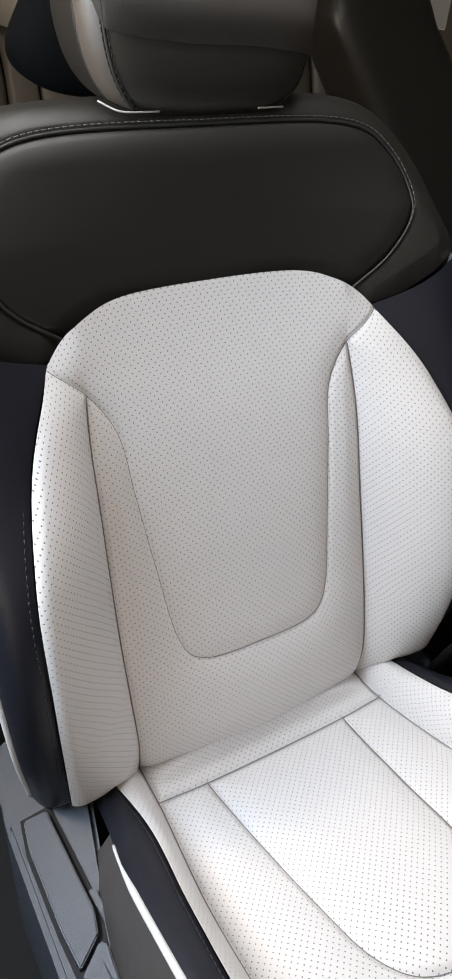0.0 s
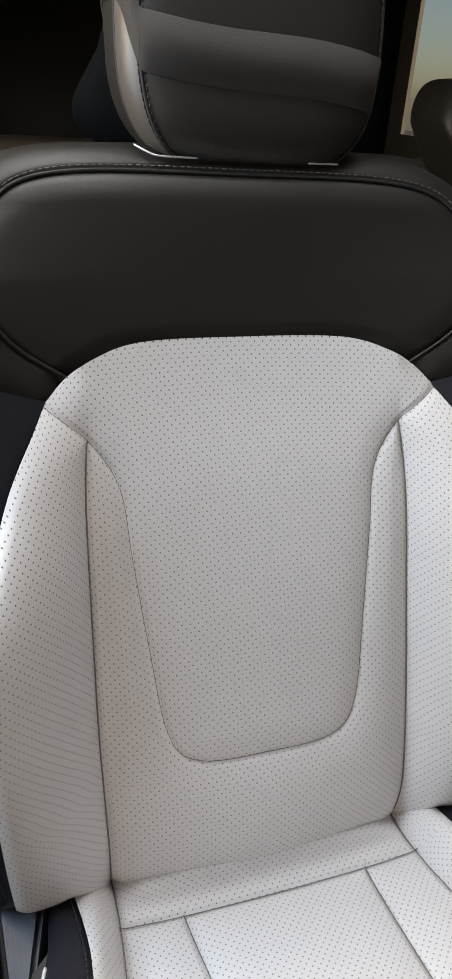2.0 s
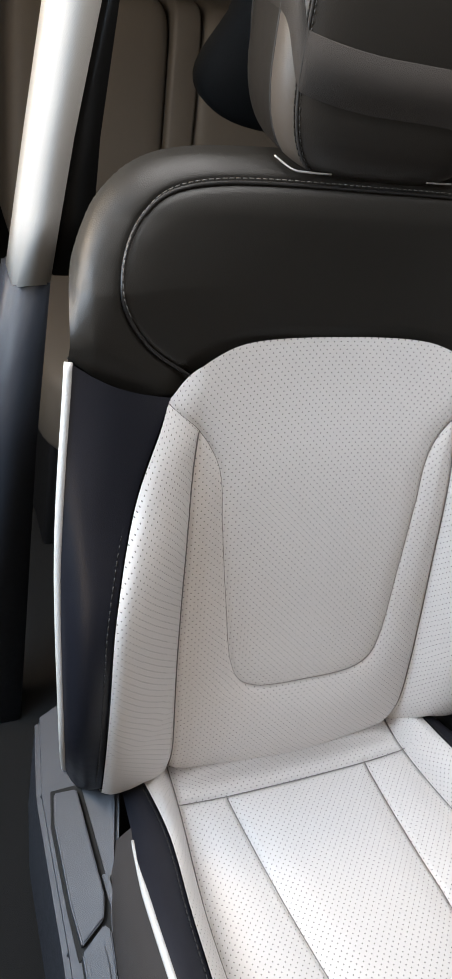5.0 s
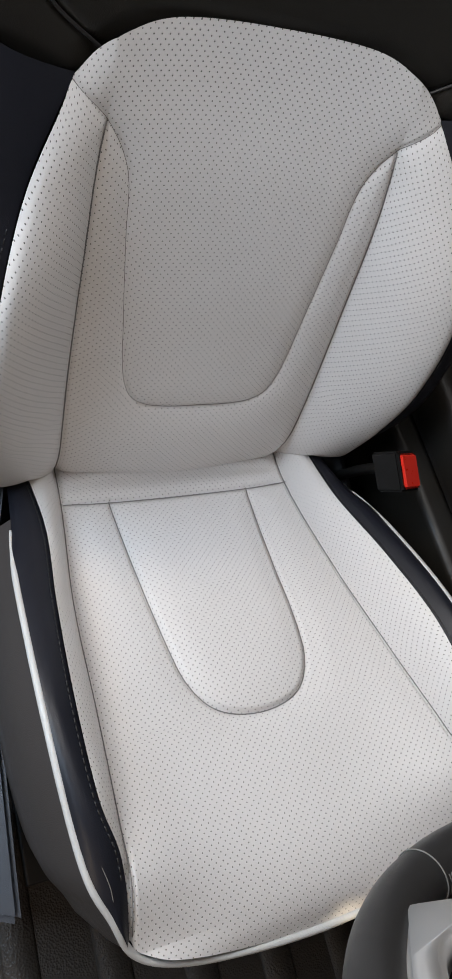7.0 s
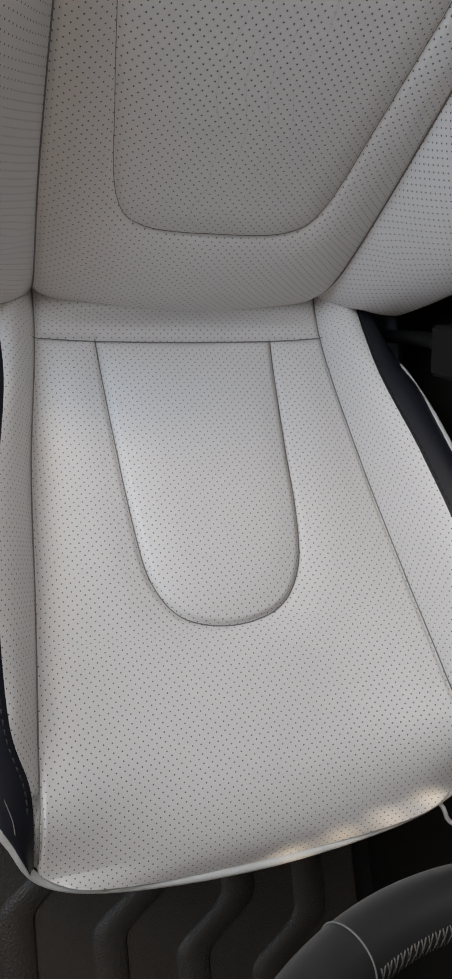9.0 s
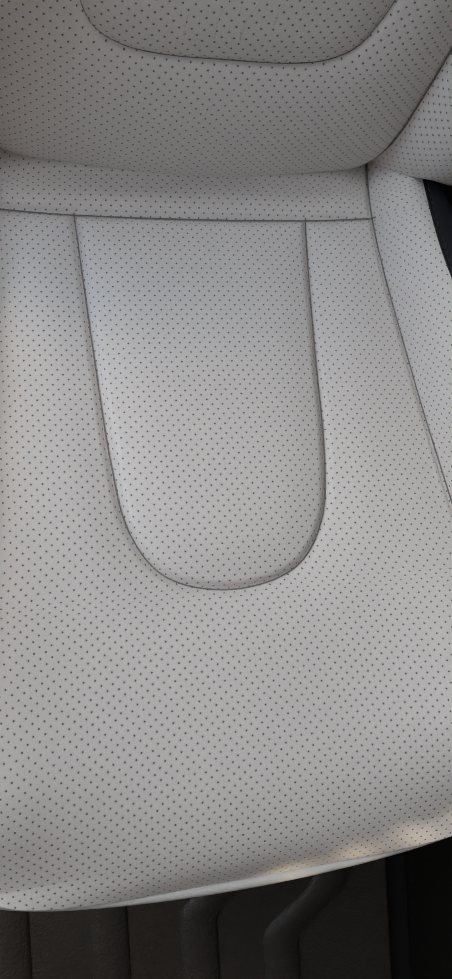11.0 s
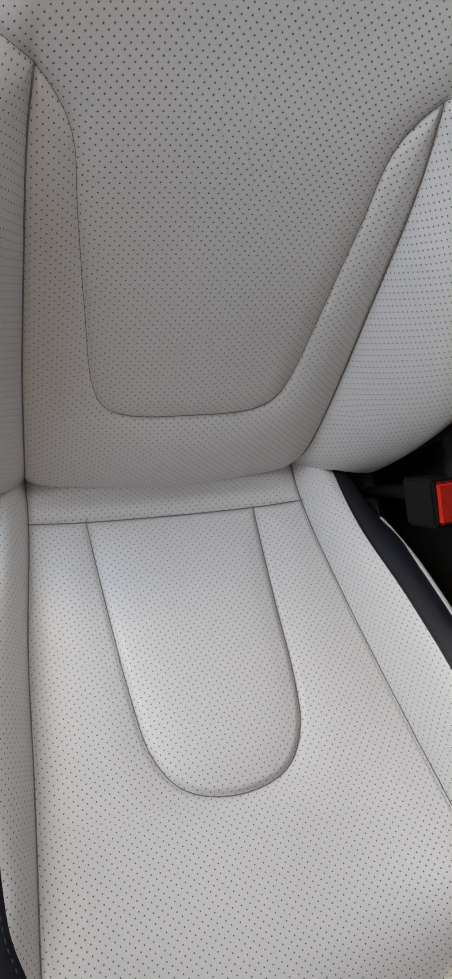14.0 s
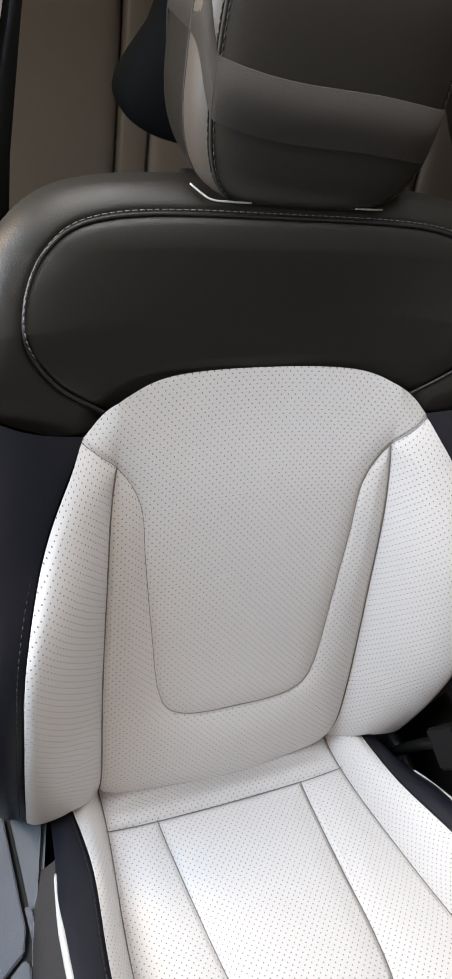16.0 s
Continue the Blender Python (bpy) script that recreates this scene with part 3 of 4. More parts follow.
for sign in (1, -1):
    rows = []
    for k in np.linspace(0, 1, 9):
        r = side_in * (1 - k) + c4_half * k
        r[:, 2] += 0.006 * math.sin(math.pi * k)
        r[:, 0] -= 0.003 * math.sin(math.pi * k)
        r[:, 0] *= sign
        rows.append(r)
    loft("cushion_border", rows[::-1] if sign > 0 else rows, M_BLUE, driver_seat, "blue-black leather border")
    edge = side_in[10:-10] + (-0.004, 0, 0.0035)
    edge[:, 0] *= sign
    stitches("border_stitching", edge, 0.007, 0.0045, 0.0007, M_DTHREAD, driver_seat, "dark stitching")
scuff = spline([(-.208, -.395), (-.204, -.410), (-.200, -.424), (-.1985, -.436)], 20)
edge_x, border_x = (np.interp(-scuff[:, 1], -line[:, 1], line[:, 0]) for line in (side_in, c4_half))
edge_z, border_z = (np.interp(-scuff[:, 1], -line[:, 1], line[:, 2]) for line in (side_in, c4_half))
k = np.clip((scuff[:, 0] - edge_x) / (border_x - edge_x - 1e-9), 0, 1)
mark = np.stack([scuff[:, 0], scuff[:, 1], edge_z * (1 - k) + border_z * k + 0.006 * np.sin(math.pi * k) + 0.0002], 1)
tube("border_scuff", mark, 0.00045, M_THREAD, driver_seat, "pale scratch on the leather", sides=5)
pipe = whole(C4[1:], 260)
taper = np.clip(np.minimum(np.arange(252), np.arange(252)[::-1]) / 14.0, 0.45, 1)
tube("cushion_piping", pipe[4:-4] - (0, 0, 0.0015), 0.0036 * taper, M_PIPE, driver_seat, "pale leather piping", sides=10)
rows = []
for k, (drop, out, inn) in enumerate(((0.0, 0.0, 1.0), (0.03, 0.010, 1.0), (0.08, 0.018, 1.0), (0.14, 0.016, 1.0), (0.19, 0.004, 1.0))):
    r = pipe.copy()
    away = np.stack([r[:, 0] / 0.23, np.clip((r[:, 1] + 0.30) / 0.21, -1, 0)], 1)
    r[:, 0] += away[:, 0] * out * 1.4
    r[:, 1] -= away[:, 1] * drop * 0.45
    r[:, 2] -= drop * (0.55 + 0.45 * np.clip((r[:, 2] - 0.33) / 0.1, 0, 1))
    rows.append(r)
loft("cushion_skirt", rows, M_GREY, driver_seat, "charcoal leather skirt")


# -- side trim with its levers
def prism(name, outline, x0, x1, mat, parent, label="", bevel=0.003):
    """A flat shape (y, z) with thickness across the car."""
    bm = bmesh.new()
    f = bm.faces.new([bm.verts.new((x0, a, b)) for a, b in outline])
    r = bmesh.ops.extrude_face_region(bm, geom=[f])
    for v in r["geom"]:
        if isinstance(v, bmesh.types.BMVert):
            v.co.x = x1
    if bevel:
        bmesh.ops.recalc_face_normals(bm, faces=bm.faces)
        bmesh.ops.bevel(bm, geom=list(bm.edges), offset=bevel, segments=2, affect="EDGES")
    return part(name, bm, mat, parent, label)


def plate(name, outline, mat, parent, label="", lift=0.0, thick=0.02, bevel=0.003):
    """A flat piece that lies on the slope of the side trim, outline in x and y."""
    bm = bmesh.new()
    f = bm.faces.new([bm.verts.new((x, y, .345 + .5 * (x + .25) + lift)) for x, y in outline])
    r = bmesh.ops.extrude_face_region(bm, geom=[f])
    for v in r["geom"]:
        if isinstance(v, bmesh.types.BMVert):
            v.co.z -= thick
    bmesh.ops.recalc_face_normals(bm, faces=bm.faces)
    bmesh.ops.bevel(bm, geom=list(bm.edges), offset=bevel, segments=2, affect="EDGES")
    return part(name, bm, mat, parent, label, smooth=False)


plate("side_trim", [(-.200, .13), (-.275, .11), (-.288, .02), (-.290, -.14), (-.296, -.28), (-.300, -.42), (-.255, -.44), (-.248, -.28), (-.240, -.16), (-.222, -.07), (-.205, .0)], M_PLASTIC, driver_seat, "slate plastic side trim", -0.010, 0.20, 0.006)
# black plates under the levers paint the shade in the gaps round them
plate("lever_gap_shade", [(-.274, .017), (-.244, .011), (-.240, -.085), (-.238, -.112), (-.245, -.136), (-.278, -.153), (-.280, -.104), (-.280, -.02)], M_BUCKLE, driver_seat, "black plate painting the shade in the gap round the lever", -0.0085, 0.02, 0.0005)
plate("lever_gap_shade", [(-.276, -.152), (-.246, -.133), (-.240, -.140), (-.242, -.166), (-.251, -.260), (-.278, -.253)], M_BUCKLE, driver_seat, "black plate painting the shade in the gap round the lever", -0.0080, 0.02, 0.0005)
plate("lever_inset", [(-.271, -.160), (-.256, -.150), (-.255, -.168), (-.262, -.244), (-.273, -.241)], M_PLASTIC, driver_seat, "raised grip of the lever", 0.0022, 0.006, 0.0008)
plate("recline_lever", [(-.272, .010), (-.250, .004), (-.247, -.085), (-.246, -.108), (-.251, -.128), (-.274, -.143), (-.277, -.104), (-.277, -.02)], M_PLASTIC, driver_seat, "slate plastic lever", 0.0, 0.03, 0.0016)
plate("height_lever", [(-.275, -.149), (-.252, -.133), (-.247, -.140), (-.249, -.166), (-.258, -.254), (-.277, -.247)], M_PLASTIC, driver_seat, "slate plastic lever", 0.0, 0.03, 0.0016)
plate("trim_ridge", [(-.244, -.088), (-.238, -.090), (-.236, -.118), (-.246, -.160), (-.250, -.275), (-.254, -.275), (-.250, -.160), (-.242, -.120)], M_PLASTIC, driver_seat, "raised edge", -0.004, 0.02, 0.001)
prism("side_trim", [(.12, .14), (.14, .30), (.0, .34), (-.30, .30), (-.44, .26), (-.46, .17), (-.30, .13)], .232, .248, M_DARK, driver_seat, "dark plastic side trim", 0.005)
for sx in (-0.19, 0.19):
    block("seat_rail", (sx - 0.02, -0.42, 0.0), (sx + 0.02, 0.18, 0.03), M_DARK, driver_seat, "dark steel rail", 0.004)
    block("rail_riser", (sx - 0.012, -0.30, 0.03), (sx + 0.012, 0.10, 0.24), M_DARK, driver_seat, "", 0.004)

# -- headrest

def rounded_box(lo, hi, power, nu=48, nv=32):
    """A pillow-like solid: a superellipsoid between two corners."""
    c, h = (np.array(lo) + hi) / 2, (np.array(hi) - lo) / 2
    verts, faces = [], []
    pw = lambda v: math.copysign(abs(v) ** (2 / power), v)
    for i in range(nv + 1):
        a = -math.pi / 2 + math.pi * i / nv
        for j in range(nu):
            b = 2 * math.pi * j / nu
            verts.append(c + h * (pw(math.cos(a)) * pw(math.cos(b)), pw(math.cos(a)) * pw(math.sin(b)), pw(math.sin(a))))
    for i in range(nv):
        for j in range(nu):
            faces.append((i * nu + j, i * nu + (j + 1) % nu, (i + 1) * nu + (j + 1) % nu, (i + 1) * nu + j))
    return np.array(verts), faces


HC, HH, HP = np.array((0.014, 0.248, 1.022)), np.array((0.114, 0.060, 0.100)), 4.2


def head_at(a, b, grow=0.0):
    """A place on the headrest by its angles up and round, grow metres off its skin."""
    pw = lambda v: math.copysign(abs(v) ** (2 / HP), v)
    p = np.array((pw(math.cos(a)) * pw(math.cos(b)), pw(math.cos(a)) * pw(math.sin(b)), pw(math.sin(a)))) * (HH + grow)
    p[0] *= 1 - 0.14 * max(0.0, -p[2] / 0.1) ** 2
    p = p + HC
    p[1] += 0.14 * (p[2] - 0.925)
    return p


hv, hf = rounded_box(-HH, HH, HP, 72, 48)
hv[:, 0] *= 1 - 0.14 * np.clip(-hv[:, 2] / 0.1, 0, 1) ** 2
hv += HC
hv[:, 1] += 0.14 * (hv[:, 2] - 0.925)
headrest = mesh_of("headrest", hv, hf, M_HEAD, driver_seat, "dark umber leather headrest")
# the side panels have their warm light painted in, as a paler tone
for sign, b0, b1 in ((-1, -math.pi / 2 - 0.90, -math.pi / 2 - 1.42), (1, -math.pi / 2 + 1.04, -math.pi / 2 + 1.45)):
    loft("headrest_gusset", [[head_at(a, b, 0.0009) for a in np.linspace(-1.2, 1.25, 60)] for b in np.linspace(b0, b1, 24)], M_HEAD_LIT, headrest, "leather side panel with warm light in its paler tone")
    tube("headrest_seam", [head_at(a, b1, 0.0006) for a in np.linspace(-1.15, 1.2, 60)], 0.0012, M_DTHREAD, headrest, "dark corded seam")
for b0 in (-math.pi / 2 - 0.86, -math.pi / 2 + 1.0):
    arc = np.array([head_at(a, b0, 0.0004) for a in np.linspace(-1.15, 1.2, 60)])
    tube("headrest_seam", arc, 0.0014, M_DTHREAD, headrest, "dark seam")
    for off in (-0.05, 0.05):
        arc = np.array([head_at(a, b0 + off, 0.0006) for a in np.linspace(-1.1, 1.2, 60)])
        stitches("headrest_stitching", arc, 0.006, 0.004, 0.0006, M_DTHREAD, headrest, "dark stitching")
low = np.array([head_at(-1.18, b, 0.0004) for b in np.linspace(-math.pi / 2 - 0.86, -math.pi / 2 + 1.0, 50)])
tube("headrest_seam", low, 0.0014, M_DTHREAD, headrest, "dark seam")
for sx in (-0.052, 0.072):
    tube("headrest_post", [(sx, .250, .90), (sx, .258, .95)], 0.006, M_CHROME, headrest, "chrome post", sides=12)
tube("post_guide", spline([(-.088, .216, .939), (-.080, .209, .935), (-.072, .204, .9325), (-.056, .203, .932), (-.038, .203, .932)], 24), 0.0009, M_SILVER, driver_seat, "silver guide rim")
tube("post_guide", spline([(.060, .203, .932), (.073, .203, .932), (.088, .204, .932)], 12), 0.0009, M_SILVER, driver_seat, "silver guide rim")
block("guide_socket", (-.076, .222, .905), (-.030, .275, .9265), M_DARK, driver_seat, "", 0.004)
block("guide_socket", (.050, .222, .905), (.096, .275, .9265), M_DARK, driver_seat, "", 0.004)

# fine raised lines pressed into the insert
for k, (xa, za, xb, zb) in enumerate(((-.040, .70, -.030, .47), (-.018, .72, -.012, .47), (.004, .71, .004, .47), (.024, .70, .022, .48))):
    line = []
    for t in np.linspace(0, 1, 90):
        step = 0.010 * (smooth_step(np.array((t - 0.10) * 8)) - smooth_step(np.array((t - 0.35) * 7)) + smooth_step(np.array((t - 0.55) * 7)) - smooth_step(np.array((t - 0.85) * 8)))
        line.append((xa + (xb - xa) * t + float(step), 0, za + (zb - za) * t))
    tube("pressed_line", on_back(line, 0.0002), 0.00045, M_WHITE, driver_seat, "fine raised line", sides=5)

# ---------------------------------------------------------------- neck pillow strapped behind the headrest
neck_pillow = thing("neck_pillow", "black fabric neck pillow strapped to the headrest", "pillow", (0.01, 0.34, 0.92))
nv, nf = rounded_box((-.124, .318, .916), (.140, .395, 1.10), 3.4, 48, 32)
pinch = 1 - 0.30 * smooth_step((nv[:, 2] - 0.94) / 0.09)
nv[:, 0] = 0.008 + (nv[:, 0] - 0.008) * pinch
mesh_of("pillow_body", nv, nf, M_FELT, neck_pillow)
rows = []
for dz in (-.021, -.0205, .0205, .021):
    ringp = []
    for b in np.linspace(0, 2 * math.pi, 120, endpoint=False):
        z = 1.003 + dz - 0.10 * math.cos(b) * 0.114 + 0.045 * float(smooth_step(np.array((-math.cos(b) - 0.72) / 0.28)))
        a = math.asin(max(-1, min(1, math.copysign(abs((z - HC[2]) / HH[2]) ** (HP / 2), z - HC[2]))))
        p = head_at(a, b, 0.0016 if abs(dz) < 0.0207 else 0.0002)
        p[2] = z
        ringp.append(p)
    rows.append(ringp + [ringp[0]])
loft("strap", rows, M_STRAP, neck_pillow, "brown-grey woven elastic strap")


# ---------------------------------------------------------------- belt buckle
def oriented(name, corner, e1, e2, e3, mat, parent, label="", bevel=0.002, segments=2):
    """A bevelled box from a corner and three edges."""
    bm = bmesh.new()
    bmesh.ops.create_cube(bm, size=1.0)
    c, e1, e2, e3 = (Vector(v) for v in (corner, e1, e2, e3))
    for v in bm.verts:
        k = v.co + Vector((0.5, 0.5, 0.5))
        v.co = c + e1 * k.x + e2 * k.y + e3 * k.z
    bmesh.ops.recalc_face_normals(bm, faces=bm.faces)
    bmesh.ops.bevel(bm, geom=list(bm.edges), offset=bevel, segments=segments, affect="EDGES")
    return part(name, bm, mat, parent, label, smooth=False)


buckle = thing("seat_belt_buckle", "black seat belt buckle with a red release button", "seat belt buckle", (0.25, 0.0, 0.0))
tl, e_w, e_l = Vector((.218, -.080, .483)), Vector((.033, .005, -.012)), Vector((.008, -.036, -.023))
nn = e_l.cross(e_w).normalized()
oriented("button", tl, e_w, e_l, -nn * 0.012, M_RED, buckle, "red release button", 0.003, 3)
uw, ul = e_w.normalized(), e_l.normalized()
oriented("body", tl - uw * 0.004 - ul * 0.003 - nn * 0.003, e_w + uw * 0.007, e_l + ul * 0.006, -nn * 0.036, M_BUCKLE, buckle, "black plastic housing", 0.003, 3)
tube("stalk", spline([(.224, -.080, .448), (.232, -.05, .38), (.25, -.01, .26), (.255, .02, .12), (.255, .02, .0)], 30), 0.014, M_BUCKLE, buckle, "black stalk", sides=10, flat=0.5)

# ---------------------------------------------------------------- steering wheel
wheel = thing("steering_wheel", "black leather steering wheel with a silver spoke", "steering wheel", (0.02, -0.54, 0.84))
WC, WX, WD, WN = np.array((0.022, -0.537, 0.8367)), np.array((1.0, 0, 0)), np.array((0, 0.42, -0.907)), np.array((0, 0.907, 0.42))


def on_wheel(p, q, n=0.0):
    return WC + p * WX + q * WD + n * WN


RIM, TH = 0.193, 0.0175
rim_line = [on_wheel(RIM * math.sin(t), RIM * math.cos(t)) for t in np.linspace(0, 2 * math.pi, 160, endpoint=False)]
tube("rim", rim_line, TH, M_RIM, wheel, "black leather rim", sides=24, closed=True)
for ang in (-0.40, 0.36):
    ringp = []
    for t in np.linspace(0, 2 * math.pi, 40, endpoint=False):
        rr = RIM + (TH + 0.0003) * math.cos(t)
        ringp.append(on_wheel(rr * math.sin(ang), rr * math.cos(ang), (TH + 0.0003) * math.sin(t)))
    tube("rim_seam", ringp, 0.0006, M_THREAD, wheel, "grey seam", sides=5, closed=True)
verts, faces = [], []
for k, t in enumerate(np.linspace(-0.38, 0.34, 27)):
    for a, b in ((-0.006, 0.006), (0.006, -0.006)):
        r0 = RIM - TH - 0.0004
        seg = [on_wheel((r0 + abs(a) * 0.12) * math.sin(t), (r0 + abs(a) * 0.12) * math.cos(t), a), on_wheel(r0 * math.sin(t + 0.009), r0 * math.cos(t + 0.009), 0), on_wheel((r0 + abs(b) * 0.12) * math.sin(t + 0.018), (r0 + abs(b) * 0.12) * math.cos(t + 0.018), b)]
        v, f = tube_data(seg, 0.0005, 5)
        faces += [tuple(i + len(verts) for i in q) for q in f]
        verts += v
mesh_of("rim_stitching", verts, faces, M_STITCH, wheel, "grey cross stitching")


def wheel_plate(name, outline, n0, n1, mat, label="", bevel=0.004):
    bm = bmesh.new()
    ring = np.array(outline, float)
    for _ in range(2):
        nxt = np.roll(ring, -1, 0)
        ring = np.stack([0.75 * ring + 0.25 * nxt, 0.25 * ring + 0.75 * nxt], 1).reshape(-1, 2)
    f = bm.faces.new([bm.verts.new(on_wheel(p, q, n0)) for p, q in ring])
    r = bmesh.ops.extrude_face_region(bm, geom=[f])
    for v in r["geom"]:
        if isinstance(v, bmesh.types.BMVert):
            v.co += Vector(WN * (n1 - n0))
    bmesh.ops.recalc_face_normals(bm, faces=bm.faces)
    caps = [e for e in bm.edges if abs((e.verts[0].co - e.verts[1].co).normalized().dot(Vector(WN))) < 0.5]
    bmesh.ops.bevel(bm, geom=caps, offset=bevel * 0.5, segments=3, affect="EDGES")
    return part(name, bm, mat, wheel, label)


wheel_plate("spoke", [(-.184, .045), (-.162, .080), (-.140, .112), (-.121, .138), (-.115, .146), (-.106, .145), (-.060, .127), (-.02, .127), (-.02, .098), (-.085, .103), (-.112, .113), (-.136, .082), (-.153, .042)], -0.010, 0.012, M_SILVER, "satin silver spoke trim", 0.008)
wheel_plate("spoke", [(.184, .045), (.162, .080), (.140, .112), (.121, .138), (.115, .146), (.106, .145), (.060, .127), (.02, .127), (.02, .098), (.085, .103), (.112, .113), (.136, .082), (.153, .042)], -0.010, 0.012, M_SILVER, "satin silver spoke trim", 0.008)
wheel_plate("hub", [(-.15, .05), (-.112, .110), (-.06, .100), (.06, .100), (.112, .110), (.15, .05), (.15, -.03), (.09, -.07), (-.09, -.07), (-.15, -.03)], -0.035, -0.002, M_DARK, "black plastic hub", 0.008)
tube("column", [on_wheel(0, 0, -0.03), on_wheel(0, 0.0, -0.45)], 0.045, M_DARK, wheel, "dark column shroud", sides=20)

# ---------------------------------------------------------------- centre console
console = thing("centre_console", "black leather centre console with chrome edging", "console", (0.45, -0.3, 0.0))
block("side_panel", (.300, -1.0, .0), (.60, .35, .392), M_BLACK, console, "black leather side", 0.012)
edge = spline([(.314, -1.0, .396), (.314, -.60, .396), (.316, -.35, .396), (.320, -.24, .396), (.340, -.195, .397), (.375, -.170, .398), (.46, -.160, .398)], 90)
tube("padded_edge", edge, 0.012, M_BLACK, console, "padded black leather edge", sides=12)
stitches("console_stitching", edge + (-0.011, 0.003, 0.0065), 0.006, 0.004, 0.0006, M_STITCH, console, "grey stitching")
tube("chrome_strip", spline([(.330, -1.0, .404), (.329, -.6, .404), (.331, -.35, .404), (.334, -.235, .403)], 50), 0.0018, M_CHROME, console, "thin chrome strip")
tube("chrome_strip", spline([(.340, -1.0, .405), (.339, -.6, .405), (.340, -.35, .405), (.343, -.225, .404)], 50), 0.0018, M_CHROME, console, "thin chrome strip")
block("tray", (.345, -1.0, .38), (.58, -.21, .407), M_TRAY, console, "slate plastic tray", 0.004)
block("tray_lid", (.362, -.62, .40), (.56, -.34, .412), M_TRAY, console, "slate plastic lid", 0.004)
block("armrest", (.33, -.15, .39), (.57, .30, .47), M_BLACK, console, "black leather armrest", 0.02)

# the streak of sun on the console is put in as a tan strip
streak_line = [(.2985, -.455, .252), (.2985, -.512, .295), (.2985, -.566, .337), (.2985, -.625, .382)]
v, f = tube_data(spline(streak_line, 24), np.linspace(0.0022, 0.0042, 24), 8)
mesh_of("sun_streak", v, f, M_STREAK, console, "tan strip painting a sun streak on the console side")

cable = thing("charging_cable", "thin white charging cable hanging beside the seat", "cable", (0.2, -0.5, 0.0))
tube("cord", spline([(.150, -.40, .02), (.155, -.44, .20), (.160, -.470, .38), (.176, -.497, .408), (.187, -.516, .402), (.211, -.528, .400), (.258, -.530, .402), (.300, -.528, .408), (.347, -.526, .413), (.42, -.52, .417), (.50, -.52, .414)], 120), 0.0022, M_CABLE, cable, sides=10)

# ---------------------------------------------------------------- rubber mat
mat_thing = thing("floor_mat", "black ribbed rubber floor mat on the carpet", "floor mat", (0, -0.8, 0.0))
block("sheet", (-.36, -1.45, .002), (.27, -.30, .016), M_RUBBER, mat_thing, "dimpled black rubber", 0.004)
for x0 in (-.262, -.150, -.040, .065, .165):
    bend, rows = -0.655 - 0.45 * (x0 + 0.15), []
    for off, h in ((-.003, .012), (0.0, .0165), (.004, .0225), (.022, .0195), (.040, .0225), (.044, .0165), (.047, .012)):
        rows.append([(x0 + off + 0.070 * float(smooth_step(np.array((y - bend + 0.25 * off) / 0.07))) - 0.06 * float(smooth_step(np.array((y - bend + 0.32) / 0.09))), y, h) for y in np.linspace(-1.4, -.33, 120)])
    loft("mat_ridge", rows, M_RUBBER, mat_thing, "raised rubber wave")
ringp = [(-.285 + 0.03 * math.cos(t), -.72 + 0.07 * math.sin(t), .016) for t in np.linspace(0, 2 * math.pi, 40, endpoint=False)]
tube("mat_ridge", ringp, 0.006, M_RUBBER, mat_thing, "raised rubber ridge", closed=True)
# ---------------------------------------------------------------- rear of the cabin
rear_seat = thing("rear_bench", "taupe leather rear bench with vertical seams", "car seat", (0.5, 1.1, 0.0))
xs = (-.17, .13, .19, .48, .84, 1.13)
for a, b in zip(xs[:-1], xs[1:]):
    pv, pf = rounded_box((a, 1.06, .42), (b, 1.26, .87), 9.0, 32, 24)
    pv[:, 1] += 0.25 * (pv[:, 2] - 0.42)
    mesh_of("back_cushion", pv, pf, M_BEIGE, rear_seat)
pv, pf = rounded_box((-.17, .62, .22), (1.13, 1.16, .42), 7.0, 48, 24)
mesh_of("seat_cushion", pv, pf, M_BEIGE, rear_seat)
block("seat_base", (-.15, .68, .0), (1.1, 1.2, .26), M_DARK, rear_seat, "", 0.01)

# pillar trim between the doors
pillar = thing("door_pillar", "pale door pillar trim with a dark lower cover", "pillar trim", (-0.27, 0.36, 0.0))
prism_line = [((-.283, .300, .768), (-.247, .300, .772)), ((-.276, .305, .83), (-.240, .305, .835)), ((-.268, .310, .90), (-.232, .310, .905)), ((-.256, .315, 1.0), (-.217, .315, 1.01)), ((-.235, .32, 1.20), (-.195, .32, 1.21)), ((-.22, .32, 1.47), (-.18, .32, 1.47))]


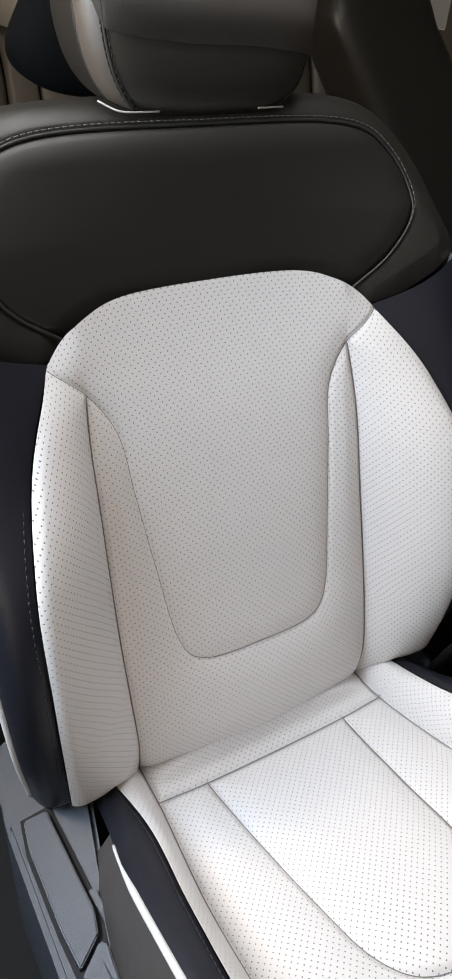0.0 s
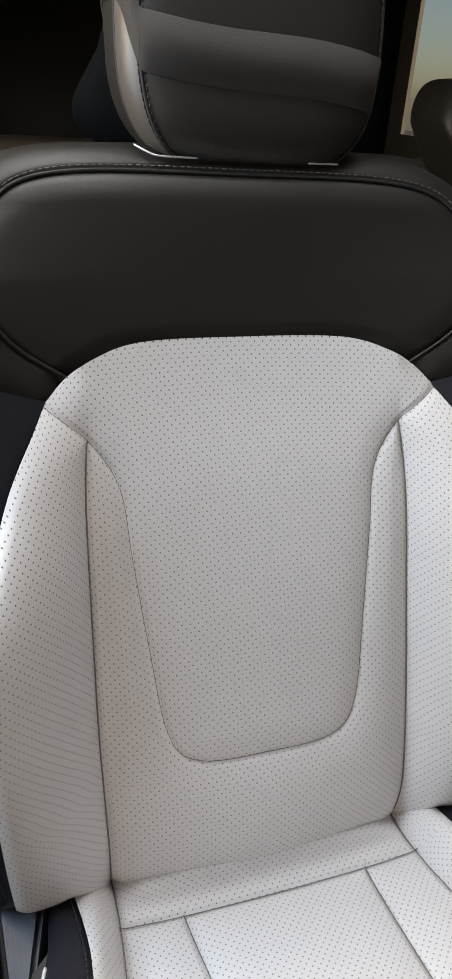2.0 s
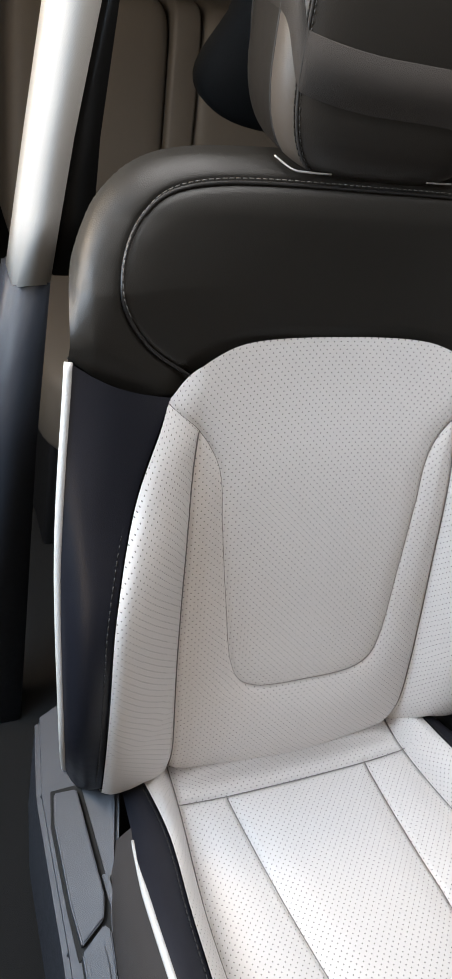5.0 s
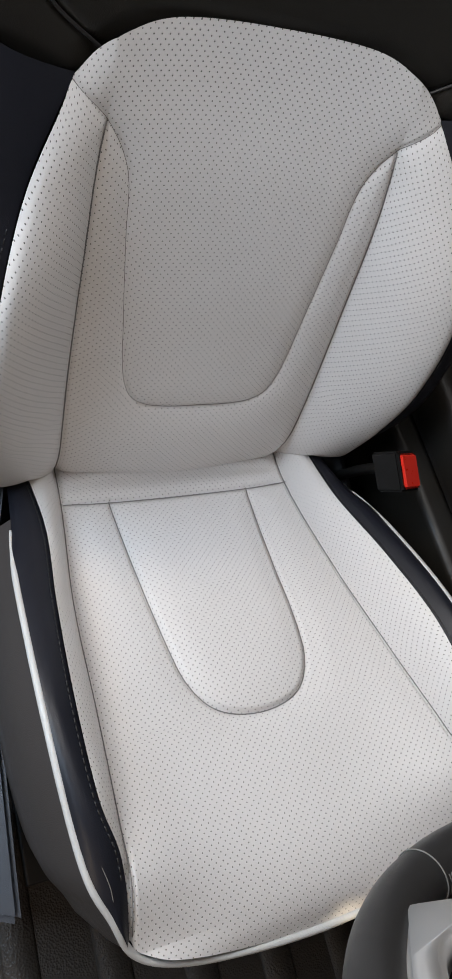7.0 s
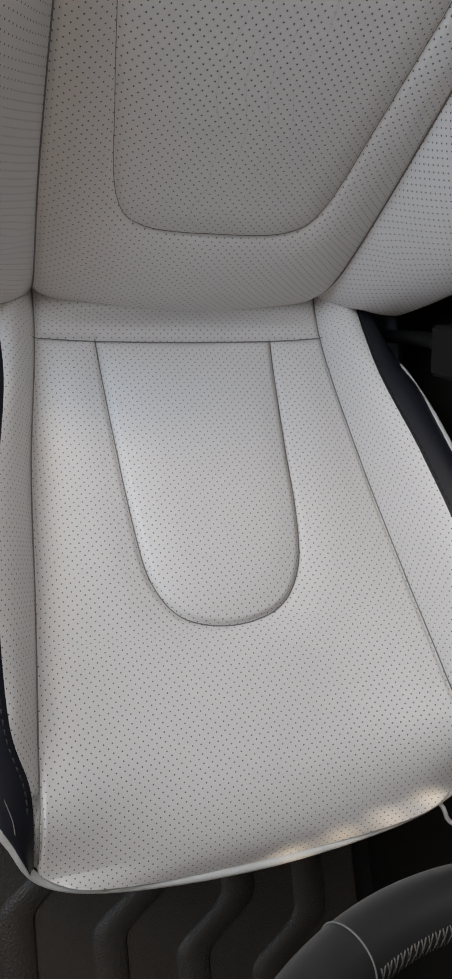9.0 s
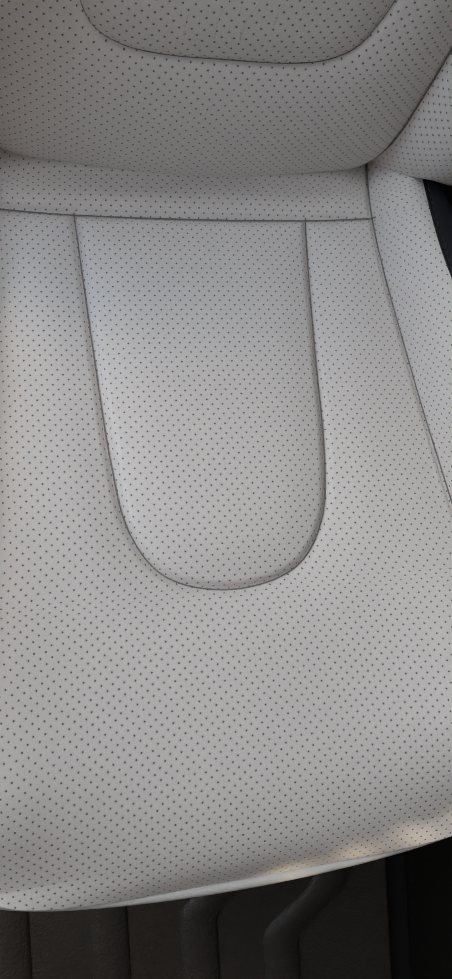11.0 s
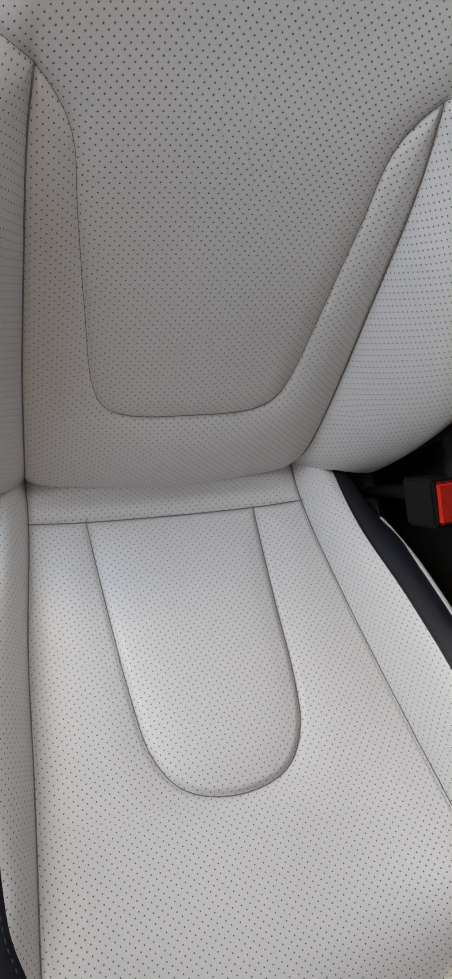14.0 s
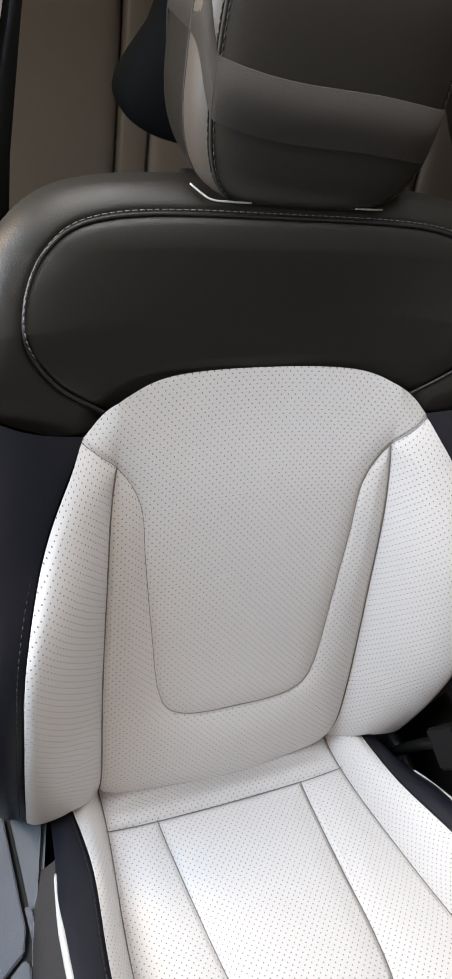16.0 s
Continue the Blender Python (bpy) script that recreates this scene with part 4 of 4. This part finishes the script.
def strip(name, pairs, thick, mat, parent, label=""):
    bm = bmesh.new()
    rings = []
    for a, b in pairs:
        a, b = Vector(a), Vector(b)
        rings.append([bm.verts.new(p) for p in (a, b, b + Vector((0, thick, 0)), a + Vector((0, thick, 0)))])
    for r0, r1 in zip(rings[:-1], rings[1:]):
        for j in range(4):
            bm.faces.new((r0[j], r0[(j + 1) % 4], r1[(j + 1) % 4], r1[j]))
    bm.faces.new(rings[0][::-1])
    bm.faces.new(rings[-1])
    bmesh.ops.recalc_face_normals(bm, faces=bm.faces)
    bmesh.ops.bevel(bm, geom=[e for e in bm.edges if abs((e.verts[0].co - e.verts[1].co).normalized().z) > 0.5], offset=0.004, segments=2, affect="EDGES")
    return part(name, bm, mat, parent, label)


strip("upper_trim", prism_line, 0.05, M_TRIM, pillar, "pale plastic trim")
strip("door_seal", [((b[0] + .001, .318, b[2]), (b[0] + w, .318, b[2])) for (_, b), w in zip(prism_line, (.040, .034, .025, .015, .008, .008))], 0.03, M_BUCKLE, pillar, "black rubber door seal")
strip("lower_trim", [((-.33, .306, .0), (-.25, .306, .0)), ((-.315, .306, .55), (-.25, .306, .56)), ((-.285, .304, .767), (-.246, .304, .771))], 0.06, M_PLASTIC, pillar, "slate plastic cover")

# front passenger seat, seen past the headrest
passenger = thing("passenger_seat", "black front passenger seat leaning back", "car seat", (0.6, 0.3, 0.0))
pv, pf = rounded_box((.44, .36, .30), (.66, .50, 1.02), 6.0, 48, 32)
pv[:, 1] += 0.35 * (pv[:, 2] - 0.3)
pv[:, 0] += 0.55 * np.clip(0.96 - pv[:, 2], 0, 0.3)
mesh_of("backrest", pv, pf, M_BLACK, passenger)
pv, pf = rounded_box((.62, -.20, .20), (1.15, .40, .40), 6.0, 48, 24)
mesh_of("cushion", pv, pf, M_WHITE, passenger, "pale leather cushion")
block("seat_base", (.66, -.15, .0), (1.1, .4, .24), M_DARK, passenger, "", 0.01)
slab("pavement", (-40, -40, -0.45), (40, 40, -0.40), M_CARPET, "dark ground outside the car", "ground")
